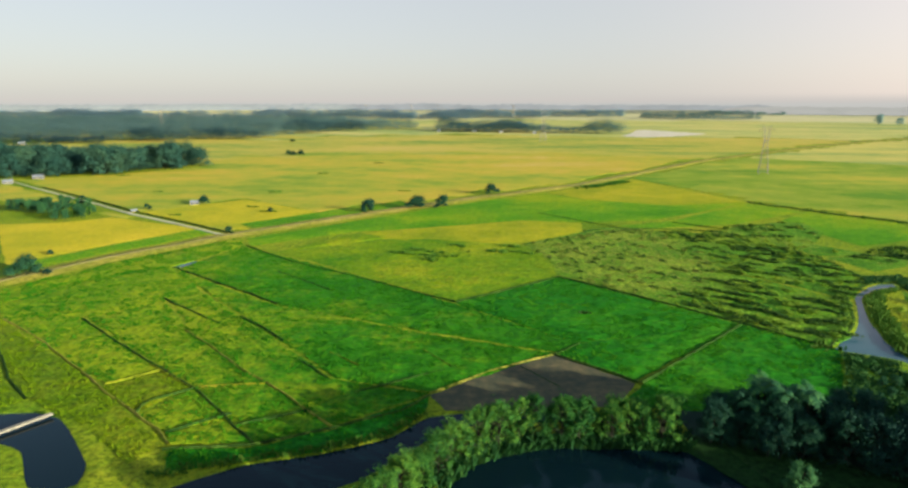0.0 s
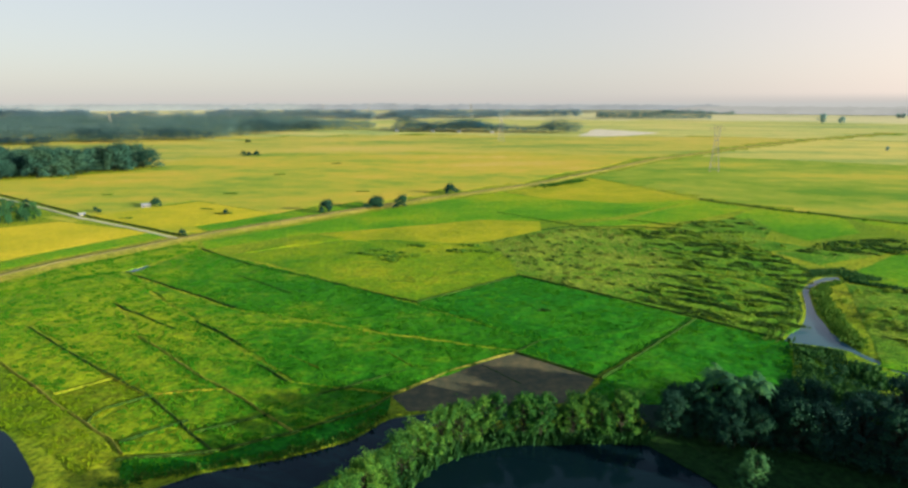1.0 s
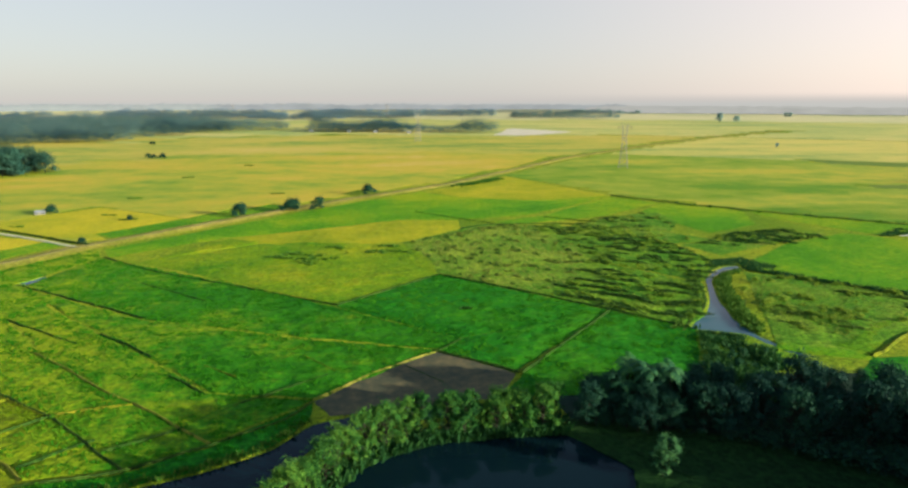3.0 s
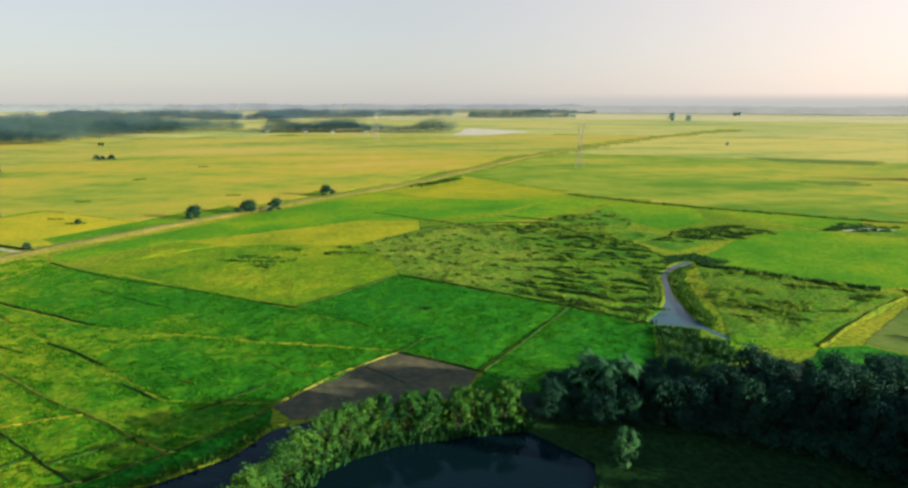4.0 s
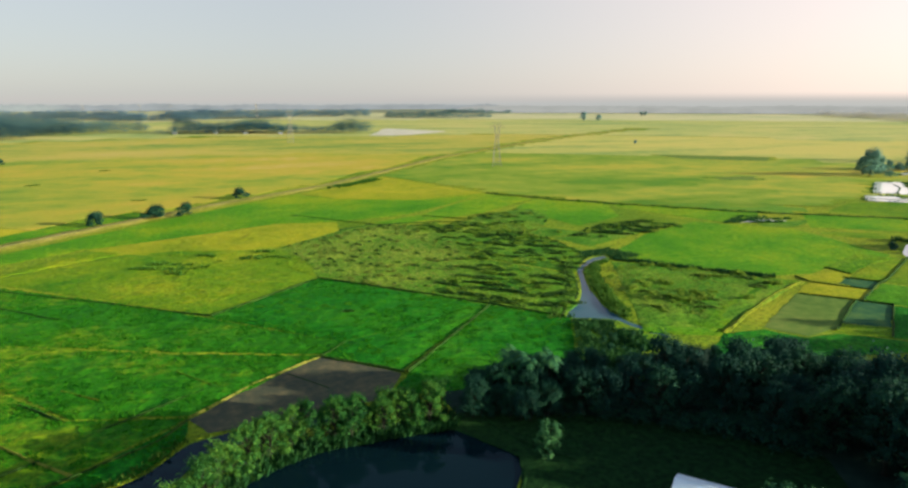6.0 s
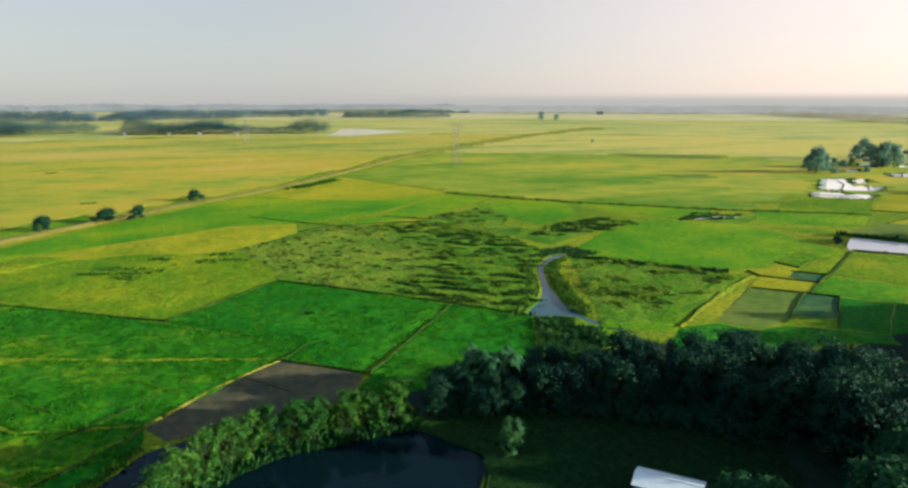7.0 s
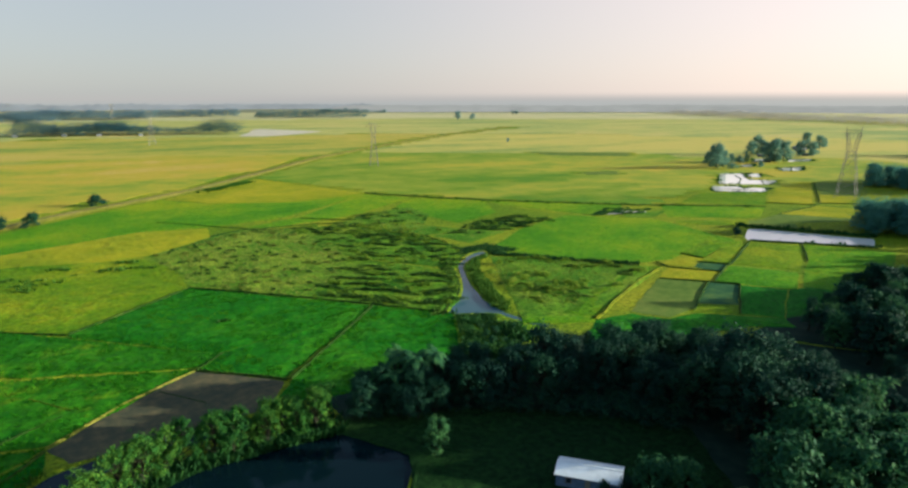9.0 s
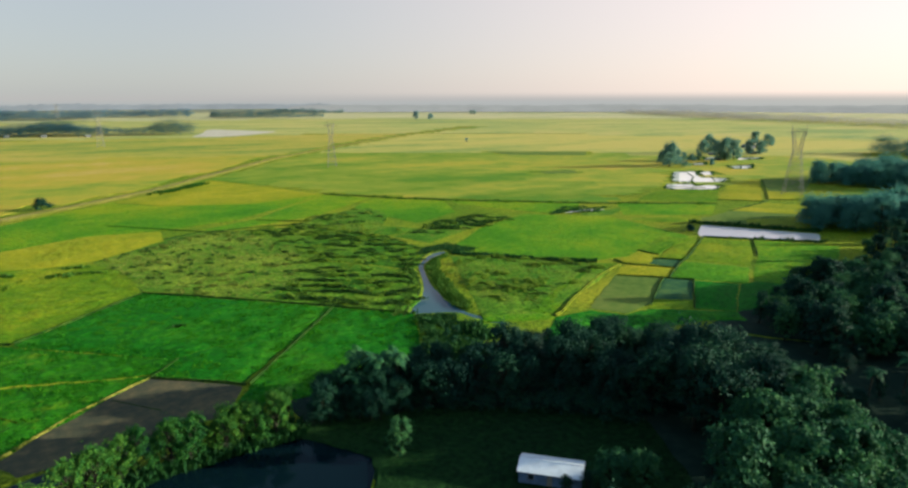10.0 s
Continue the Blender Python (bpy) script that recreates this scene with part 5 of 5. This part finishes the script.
for area, seed, gap, cover, size, height, paint in ((MARSH_MAIN, 120, 7.0, 0.55, 0.9, 1.2, LUMP), (MARSH_WEST, 130, 4.2, 0.45, 0.55, 0.7, TAN), (MARSH_EAST, 122, 5.0, 0.55, 0.8, 1.2, LUMP), (MARSH_NORTH, 124, 5.5, 0.4, 0.7, 1.0, LUMP), (MARSH_STRIP, 126, 6.0, 0.5, 0.7, 1.0, LUMP)):
    r = np.random.default_rng(seed + 9)
    blobs = lumps(area, gap, seed + 400, cover, size, height)
    v, f = leaf_cloud(blobs, len(blobs) * 60, 0.24, r, 0.3)
    tagged(put("tussocks", quads("tussocks", v, f), paint), "tall tussocks of rank grass in drifts over the marsh", "reeds", kind="stuff")
    dry = [(x, y, 0.12, r.uniform(0.3, 0.7), 0.7) for x, y in clumped(area, 2.0, seed, {130: 0.85, 122: 0.7}.get(seed, 0.4), 3.2, 1.6)]
    v, f = leaf_cloud(dry, len(dry) * 22, 0.17, r, 0.3)
    tagged(put("marsh_grass", quads("marsh_grass", v, f), REED_PALE if area is MARSH_MAIN else TAN), "pale yellowish grass tufts over the marsh", "grass", kind="stuff")
    # Dark strokes laid where tall tussocks would throw their shadows.
    dark = drifts(area, seed + 700, *({130: (7.0, 0.5, (1.0, 4.0)), 122: (7.0, 0.5, (2.5, 9.0)), 124: (8.5, 0.45, (3.0, 9.0))}.get(seed, (6.4, 0.6, (4.0, 13.0)))))
    v, f = leaf_cloud(dark, len(dark) * 26, 0.2, r, 0.3)
    tagged(put("tussocks", quads("tussocks", v, f), REED_BUSH), "long dark sedge strokes in place of tussock shadows", "reeds", kind="stuff")
tufts("bank_reeds", clumped([(243, 246), (264, 258), (285, 244), (284, 231), (266, 230)], 1.7, 133, 0.5, 3.0), 0.8, 14, REED_DARK, "dark reeds round a flooded patch of the meadow", 134, 0.8)
tufts("bank_reeds", scatter([(146, 203), (165, 180), (182, 159), (184, 161), (166, 183), (148, 206)], 1.3, 131), 0.9, 14, REED_DARK, "dark reeds along the bund of the river tongue", 132, 0.6)
tufts("tussocks", clumped([(114, 292), (152, 318), (174, 302), (158, 276), (118, 280)], 2.2, 95, 0.33, 3.0), 1.0, 16, REED_BUSH, "line of dark tussocks in the grass", 96, 0.8)
tufts("tussocks", clumped([(145, 258), (186, 268), (226, 256), (214, 242), (160, 238)], 2.4, 97, 0.33, 3.0), 1.0, 16, REED_BUSH, "line of dark tussocks in the grass", 98, 0.8)
tufts("tussocks", clumped([(-26, 254), (-8, 240), (-2, 246), (20, 252), (32, 250), (30, 268), (0, 270)], 2.0, 99, 0.3, 3.0), 1.0, 16, REED, "few dark tussocks in the rice", 100, 0.8)
tufts("tussocks", np.array([(37.2, 177.6), (37.8, 178), (38.6, 177.5), (36.6, 177.9)]), 0.9, 22, REED_BUSH, "dark clump of rank grass in the rice", 125, 0.5)
tufts("tussocks", clumped([(84, 452), (128, 492), (134, 486), (92, 446)], 2.4, 101, 0.6, 4.0), 1.4, 16, REED, "dark bushes beside the road", 102, 1.0)
for k, (x, y) in enumerate([(-199, 433), (-102, 354), (-119, 433), (-116, 370), (-73, 639), (-269, 529), (-150, 343), (-33, 438), (-109, 546)]):
    tufts("weed_patch", np.array([(x + d * 1.3, y + d * 0.25 * (k % 3 - 1)) for d in range(-2 - k % 3, 3)]), 0.8, 18, REED, "dark patch of weeds in the golden rice", 130 + k, 0.6, "weeds")
tufts("dyke_bushes", scatter([(177, 392), (202, 356), (226, 326), (268, 280), (346, 216), (344, 211), (266, 274), (222, 320), (198, 350), (172, 388)], 4.6, 103)[::2], 1.0, 14, REED, "dark bushes along the long dyke", 104, 1.2, "bushes")
REED_BED = [(95, 151), (99, 146), (105, 142), (106, 134), (103, 126), (96, 117), (90, 108), (78, 105), (72, 111), (79, 121), (87, 132), (92, 142)]
stand(grove_kinds, scatter([(97, 140), (102, 137), (104, 130), (98, 118), (90, 110), (80, 108), (84, 120), (92, 130)], 5.0, 22), (0.14, 0.3), 21, "young trees by the river mouth")
for k, (tall, paint) in enumerate(((0.8, REED_MID), (0.6, REED_DARK), (1.2, REED_MID))):
    tufts("reed_bed", clumped(REED_BED, 1.3, 105 + k, 0.42, 5.0, 1.4), tall, 18, paint, "feathery green reeds by the river mouth", 150 + k, 0.7)
tufts("bank_reeds", scatter([(111.4, 157), (114.2, 163.6), (116.6, 170.4), (120.2, 177.6), (123.6, 184.6), (127.4, 191.6), (136.5, 200.6), (143, 203.6), (144, 201.6), (137.5, 198), (130.4, 189), (127, 182), (124, 175), (120.6, 168), (118, 160), (114.5, 150), (110, 143), (108.4, 149)], 1.2, 107), 0.8, 14, REED, "dark reeds along the river bank", 108, 0.6)
tufts("bank_reeds", scatter([(90, 149.6), (94, 154), (97.6, 158.2), (103.8, 163.2), (110.4, 172), (115.2, 180.6), (120, 190.2), (123, 197.2), (129, 202.6), (128, 204), (121.6, 198.4), (118.4, 190.8), (113.4, 181.6), (108.8, 173.4), (102.6, 164.6), (96.4, 159.4), (89, 151)], 1.2, 117), 0.7, 14, REED, "green reeds along the river bank", 118, 0.6)
tufts("bank_reeds", scatter([(-50, 94), (-36, 99.4), (-22, 103), (-11, 108.4), (-5.4, 116.4), (-7, 118), (-13, 110), (-24, 104.4), (-37, 101), (-50, 97)], 1.1, 109), 0.6, 10, REED, "green reeds along the canal bank", 110, 0.5)
tufts("pond_bank_bushes", scatter([(256, 166), (258, 163), (289, 126), (287, 124.5)], 1.8, 111), 1.0, 14, REED_DARK, "low dark bushes along the pond bank", 112, 0.8, "bushes")
tufts("pond_bank_bushes", scatter([(281, 186), (284, 186), (310, 138), (307, 136)], 1.8, 113), 1.6, 14, REED_DARK, "low dark bushes along the pond bank", 114, 0.9, "bushes")

tufts("dam_shrubs", scatter([(-6, 86), (-1.8, 94.6), (5, 101), (15, 104.4), (30, 104.2), (42, 103.6), (43, 109.6), (20, 109.6), (4, 106), (-6, 98), (-11, 88)], 1.3, 115), 1.2, 14, REED_DARK, "dark shrubs along the pond dam", 116, 0.8, "shrubs")

# tufts of rice that stand out of the nearer fields
TUFT_GREEN = leaf("rice_blades", (0.012, 0.115, 0.005), (0.034, 0.175, 0.006), (0.11, 0.25, 0.008), 0.5, 0.03)
TUFT_LIGHT = leaf("light_rice_blades", (0.05, 0.15, 0.004), (0.14, 0.23, 0.005), (0.28, 0.30, 0.008), 0.5, 0.03)
for paint, those in ((TUFT_GREEN, (GREEN, DEEP, MIXED)), (TUFT_LIGHT, (PALE_GREEN, OLIVE, LIME))):
    spots = np.concatenate([clumped(outline, 1.05, 300 + k, 0.62, 2.6, 1.3) for k, (outline, grown) in enumerate(RICE_STANDS) if grown in those])
    tufts("rice_tufts", spots, 0.4, 7, paint, "loose tufts of rice standing out of the fields", 320, 0.3, "rice")

tufts("dam_shrubs", scatter([(-4, 89), (3, 98.4), (9, 102.3), (18, 104.4), (30, 104.2), (41, 103.2), (42, 105.4), (30, 106.6), (17, 106.8), (7, 104.6), (-0.5, 100)], 0.8, 126), 1.2, 16, REED_MID, "dark shrubs along the pond dam", 127, 0.7, "shrubs")
tufts("bank_reeds", scatter([(136.3, 213.7), (144.9, 219.2), (156.2, 220.1), (159.0, 209.0), (160.7, 202.6), (152.7, 202.2), (147.6, 211.3), (138.5, 209.2)], 1.5, 128), 0.7, 14, REED_DARK, "dark wet reeds at the head of the river", 129, 0.8)

# weeds along the edges of the village ponds
for k, pond in enumerate(VILLAGE_PONDS):
    edge = resample(pond + pond[:1], 40)
    edge = edge[vnoise(edge[:, 0] / 6, edge[:, 1] / 6, 61) > 0.42]
    tufts("pond_weeds", edge, 0.9, 12, REED_DARK, "dark weeds along the edge of a village pond", 170 + k, 1.3, "weeds")
for row in ([(428, 286), (456, 303), (470, 318)], [(440, 274), (462, 290)], [(388, 276), (404, 258)], [(590, 380), (620, 388)], [(630, 362), (655, 366)], [(540, 312), (566, 328)]):
    ridge(row, 1.6, 0.3, BUND, "low grassy bund across a village pond")

# ---- steel pylons ----
def pylon(tall, label, low=4.2, waist=1.1, horn=4.4, arm=8.2):
    """A lattice tower with a waisted body, two horns and a bridge between them."""
    root = new("pylon")
    t = tall / 42.0
    low, waist, hw, ht = low * t, waist * t, 27 * t, 38 * t
    for sx in (-1, 1):
        for sy in (-1, 1):
            bm = bmesh.new()
            bar(bm, (sx * low, sy * low, -0.3), (sx * waist, sy * waist, hw), 0.21 * t)
            part("leg", bm, STEEL, root)
    for k in range(6):
        z0, z1 = hw * k / 6, hw * (k + 1) / 6
        w0, w1 = low + (waist - low) * k / 6, low + (waist - low) * (k + 1) / 6
        bm = bmesh.new()
        for a, b in (((-1, -1), (1, -1)), ((1, -1), (1, 1)), ((1, 1), (-1, 1)), ((-1, 1), (-1, -1))):
            bar(bm, (a[0] * w0, a[1] * w0, z0), (b[0] * w1, b[1] * w1, z1), 0.12 * t)
            bar(bm, (b[0] * w0, b[1] * w0, z0), (a[0] * w1, a[1] * w1, z1), 0.12 * t)
            bar(bm, (a[0] * w1, a[1] * w1, z1), (b[0] * w1, b[1] * w1, z1), 0.11 * t)
        part("brace", bm, STEEL, root)
    for sx in (-1, 1):
        bm = bmesh.new()
        for sy in (-1, 1):
            bar(bm, (sx * waist, sy * waist, hw), (sx * horn * t, sy * 0.6 * t, ht), 0.21 * t)
            bar(bm, (sx * waist * 0.2, sy * waist, hw), (sx * (horn - 1.2) * t, sy * 0.6 * t, ht), 0.15 * t)
        for k in range(4):
            a, b = k / 4, (k + 1) / 4
            bar(bm, (sx * (waist + (horn * t - waist) * a), 0.8 * t, hw + (ht - hw) * a), (sx * (0.2 * waist + ((horn - 1.2) * t - 0.2 * waist) * b), -0.8 * t, hw + (ht - hw) * b), 0.11 * t)
        bar(bm, (sx * horn * t, 0, ht), (sx * (horn + 0.4) * t, 0, tall), 0.25 * t)
        part("horn", bm, STEEL, root)
    bm = bmesh.new()
    for z in (ht, ht + 1.6 * t):
        for sy in (-0.6, 0.6):
            bar(bm, (-arm * t if z == ht else -(horn + 0.6) * t, sy * t, z), (arm * t if z == ht else (horn + 0.6) * t, sy * t, z), 0.2 * t)
    for k in range(-int(horn + 0.6), int(horn + 0.6)):
        bar(bm, (k * t, 0.6 * t, ht if k % 2 else ht + 1.6 * t), ((k + 1) * t, 0.6 * t, ht + 1.6 * t if k % 2 else ht), 0.11 * t)
    part("crossarm", bm, STEEL, root)
    for x in (0.4 - arm, 0, arm - 0.4):
        bm = bmesh.new()
        tube(bm, [(x * t, 0, ht), (x * t, 0, ht - 2.4 * t)], [0.14 * t, 0.14 * t], 6)
        part("insulator", bm, WALL, root)
    return tagged(root, label, "pylon", group="power line")

tower = pylon(42, "tall grey lattice steel pylon in the fields", 4.0, 1.5, 2.8, 6.2)
tower.matrix_basis = pose(260, 546, 0, 0, 0, -20) @ Matrix.Scale(0.98, 4)
nearest = pylon(44, "tall brownish lattice steel pylon with a boxed head", 5.4, 2.2, 3.6, 4.4)
nearest.matrix_basis = pose(419, 206, 0, 0, 0, 106)
for x, y, turn, s in ((131, 965, -10, 1.15), (-645, 1455, 0, 1.05), (-357, 2690, 0, 1.2), (-166, 2582, 0, 1.2), (195, 2167, 0, 1.2), (-68, 2697, 0, 1.2), (239, 2697, 0, 1.2)):
    copy_thing(tower, pose(x, y, 0, 0, 0, turn) @ Matrix.Scale(s, 4))

# ---- houses ----
def house(w, d, h, rise, wall, roof, label, name="house", windows=2):
    """A small gabled house, its ridge along x."""
    root = new(name)
    bm = bmesh.new()
    slab(bm, pose(0, 0, h / 2), w, d, h)
    part("wall", bm, wall, root)
    for sx in (-1, 1):
        bm = bmesh.new()
        v = [bm.verts.new(p) for p in ((sx * w / 2, -d / 2, h), (sx * w / 2, d / 2, h), (sx * w / 2, 0, h + rise * 0.92), (sx * (w / 2 - 0.15), -d / 2, h), (sx * (w / 2 - 0.15), d / 2, h), (sx * (w / 2 - 0.15), 0, h + rise * 0.92))]
        for q in ((0, 1, 2), (5, 4, 3), (0, 2, 5, 3), (2, 1, 4, 5)):
            bm.faces.new([v[i] for i in q])
        part("gable", bm, wall, root)
    slope = math.atan2(rise, d / 2)
    long = math.hypot(rise, d / 2) + 0.5
    for sy in (-1, 1):
        bm = bmesh.new()
        slab(bm, pose(0, sy * (math.cos(slope) * long / 2), h + rise - math.sin(slope) * long / 2 + 0.02, -sy * math.degrees(slope), 0, 0), w + 0.56, long - 0.05, 0.05)
        base = part("roof", bm, roof, root)
        for k in range(int(w / 0.9) + 1):
            bm = bmesh.new()
            x = -w / 2 - 0.3 + (w + 0.6) * (k + 0.5) / (int(w / 0.9) + 1)
            slab(bm, pose(x, 0, 0) @ pose(0, sy * (math.cos(slope) * long / 2), h + rise - math.sin(slope) * long / 2 + 0.06, -sy * math.degrees(slope), 0, 0), (w + 0.6) / (int(w / 0.9) + 1) - 0.03, long, 0.06)
            part("sheet", bm, roof, base)
    bm = bmesh.new()
    slab(bm, pose(0, 0, h + rise + 0.09), w + 0.6, 0.35, 0.08)
    part("ridge_cap", bm, roof, root)
    bm = bmesh.new()
    slab(bm, pose(0, -d / 2 - 0.02, 1.0), 0.95, 0.08, 2.0)
    part("door", bm, WOOD, root)
    for k in range(windows):
        x = (-1 if k % 2 else 1) * w * 0.3
        bm = bmesh.new()
        slab(bm, pose(x, -d / 2 - 0.02, 1.45), 1.1, 0.07, 1.1)
        win = part("window", bm, WOOD, root)
        bm = bmesh.new()
        slab(bm, pose(x, -d / 2 - 0.05, 1.45), 0.9, 0.05, 0.9)
        part("pane", bm, PANE, win)
    return tagged(root, label, "house")

shed = house(11, 5.4, 2.5, 0.8, WALL_BLUE, ROOF, "long shed with a white sheet metal roof", "shed")
shed.matrix_basis = pose(68.2, 67.0, 0, 0, 0, -51) @ Matrix.Scale(0.9, 4)
hut = house(9, 6, 2.7, 1.6, WALL, ROOF_GREY, "small village house with grey sheet roof")
hut.matrix_basis = pose(-154, 381, 0, 0, 0, 20) @ Matrix.Scale(0.55, 4)
for x, y, turn, s in ((-330, 478, 30, 1.2), (-326, 508, 10, 1.3), (-603, 914, 15, 1.6), (597, 371, -50, 1.1), (783, 450, -40, 1.5), (648, 411, -60, 1.1), (698, 391, -50, 1.2), (-177, 354, 40, 0.6), (40, 1285, 5, 1.5), (90, 1262, 5, 1.4), (150, 1232, 10, 1.3), (-30, 1300, 0, 1.5)):
    copy_thing(hut, pose(x, y, 0, 0, 0, turn) @ Matrix.Scale(s * 0.62 / 0.55, 4))

# ---- small things by the water ----
bridge = new("plank_bridge")
bm = bmesh.new()
bar(bm, (-96, 92, 0.35), (-78.6, 116.4, 0.45), 0.36)
part("plank", bm, WOOD, bridge)
bm = bmesh.new()
bar(bm, (-95.55, 91.7, 0.35), (-78.15, 116.1, 0.45), 0.34)
part("plank", bm, WOOD, bridge)
for s in (0.15, 0.45, 0.75):
    bm = bmesh.new()
    tube(bm, [(-96 + 17.4 * s, 92 + 24.4 * s, -1.3), (-96 + 17.4 * s, 92 + 24.4 * s, 0.3)], [0.12, 0.1], 6)
    part("post", bm, WOOD, bridge)
tagged(bridge, "narrow plank footbridge over the pool", "bridge")
flag = new("flag_pole")
bm = bmesh.new()
tube(bm, [(0, 0, -0.3), (0.05, 0, 3), (0.1, 0, 5.6)], [0.06, 0.05, 0.035], 6)
part("pole", bm, WOOD, flag)
bm = bmesh.new()
for k in range(6):
    a, b = k / 6, (k + 1) / 6
    vs = [bm.verts.new(p) for p in ((0.08 + 0.9 * a, 0.12 * math.sin(6 * a), 3.6 - 0.7 * a), (0.08 + 0.9 * b, 0.12 * math.sin(6 * b), 3.6 - 0.7 * b), (0.08 + 0.9 * b, 0.12 * math.sin(6 * b), 2.0 - 0.5 * b), (0.08 + 0.9 * a, 0.12 * math.sin(6 * a), 2.0 - 0.5 * a))]
    bm.faces.new(vs)
bmesh.ops.solidify(bm, geom=bm.faces[:], thickness=0.02)
part("cloth", bm, CLOTH, flag, "faded blue cloth")
flag.matrix_basis = pose(12.3, 112.6, 0)
tagged(flag, "wooden pole with a blue cloth", "flag")

# ---- glowing wall painted as far haze at the edge of the land and low in the sky ----
m, t, b, out = nodes("glowing_sky_haze")
g = t.nodes.new("ShaderNodeSeparateXYZ")
t.links.new(place(t), g.inputs[0])


def spread(value, a, b2):
    n = t.nodes.new("ShaderNodeMapRange")
    n.interpolation_type = "SMOOTHSTEP"
    n.inputs["From Min"].default_value, n.inputs["From Max"].default_value = a, b2
    t.links.new(value, n.inputs["Value"])
    return n.outputs[0]

# painted warmer and brighter towards the sun, greyer close to the land
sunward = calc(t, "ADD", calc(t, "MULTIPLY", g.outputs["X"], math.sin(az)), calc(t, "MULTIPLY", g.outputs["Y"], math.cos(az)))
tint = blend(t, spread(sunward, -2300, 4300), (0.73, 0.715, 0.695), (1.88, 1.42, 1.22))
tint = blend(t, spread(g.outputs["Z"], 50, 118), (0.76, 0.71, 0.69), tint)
tint = blend(t, spread(g.outputs["Z"], 34, 66), (0.70, 0.70, 0.69), tint)  # the last land, painted in haze colour
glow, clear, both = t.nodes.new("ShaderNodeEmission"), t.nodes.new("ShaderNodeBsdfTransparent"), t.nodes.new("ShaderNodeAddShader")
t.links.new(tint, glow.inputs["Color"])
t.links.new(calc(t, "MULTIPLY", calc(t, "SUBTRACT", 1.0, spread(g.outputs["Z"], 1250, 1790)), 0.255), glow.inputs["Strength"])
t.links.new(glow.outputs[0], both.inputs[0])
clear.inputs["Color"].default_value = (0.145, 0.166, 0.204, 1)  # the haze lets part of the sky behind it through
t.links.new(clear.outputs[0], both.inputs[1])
t.links.new(both.outputs[0], out.inputs["Surface"])
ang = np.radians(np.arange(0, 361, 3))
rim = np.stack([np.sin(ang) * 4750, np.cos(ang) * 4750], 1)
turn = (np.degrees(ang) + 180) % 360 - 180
rise = 0.2 + 0.8 * np.clip((86 - np.abs(turn)) / 8, 0, 1)  # full height before the camera, low to either side to clear the sun
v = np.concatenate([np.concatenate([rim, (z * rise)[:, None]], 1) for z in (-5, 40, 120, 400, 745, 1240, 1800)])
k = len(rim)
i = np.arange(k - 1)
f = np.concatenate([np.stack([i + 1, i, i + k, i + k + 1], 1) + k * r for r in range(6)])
tagged(put("backdrop", quads("backdrop", v, f), m), "glowing wall painted as low evening haze", "backdrop", kind="structure")


def glowing_treeline(name, line, deep, tall, colour, label, seed):
    """The outline of woods near the horizon, part of the backdrop: a long low band with an uneven top that glows in
    haze colour.
    """
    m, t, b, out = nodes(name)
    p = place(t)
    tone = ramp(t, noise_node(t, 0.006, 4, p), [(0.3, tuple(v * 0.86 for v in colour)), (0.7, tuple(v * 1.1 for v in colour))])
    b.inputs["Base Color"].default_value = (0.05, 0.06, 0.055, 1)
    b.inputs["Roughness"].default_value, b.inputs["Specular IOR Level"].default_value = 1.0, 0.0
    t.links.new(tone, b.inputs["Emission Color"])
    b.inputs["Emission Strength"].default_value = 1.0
    p = resample(line, int(np.hypot(*np.diff(np.array(line, float), axis=0).T).sum() / 9))
    n = len(p)
    s0 = np.arange(n) * 9.0
    end = np.clip(np.minimum(np.arange(n), n - 1 - np.arange(n)) / 12, 0, 1) ** 0.5
    rows = []
    for k, (far, up) in enumerate(((1.0, 0.0), (1.004, 0.55), (1.012, 0.95), (1.0 + deep, 1.0))):
        bumps = 0.62 + 0.16 * vnoise(s0 / 30 + k * 3, s0 * 0 + k, seed) + 0.3 * vnoise(s0 / 330, s0 * 0, seed + 1) + 0.2 * vnoise(s0 / 14, s0 * 0 + k, seed + 2)
        rows.append(np.concatenate([p * far, (up * tall * bumps * end)[:, None]], 1))
    v = np.stack(rows, 1).reshape(-1, 3)
    ids = np.arange(n * 4).reshape(n, 4)
    f = np.stack([ids[:-1, :-1], ids[:-1, 1:], ids[1:, 1:], ids[1:, :-1]], 2).reshape(-1, 4)
    return tagged(put(name, quads(name, v, f, True), m), label, "backdrop", kind="structure")

# This band glows in haze colour and covers land the backdrop shades.
glowing_treeline("backdrop_haze_band", [(3228, 686), (2966, 1447), (2528, 2121), (1893, 2703), (1236, 3060)], 0.35, 24, (0.160, 0.157, 0.143), "glowing band of far haze that hides shaded land", 204)
glowing_treeline("backdrop_woods_rim", [(-2650, 3560), (-1450, 4250), (220, 4480), (1400, 4270), (2000, 4080)], 0.03, 37, (0.132, 0.138, 0.138), "glowing band painted as bluish hazy woods", 210)
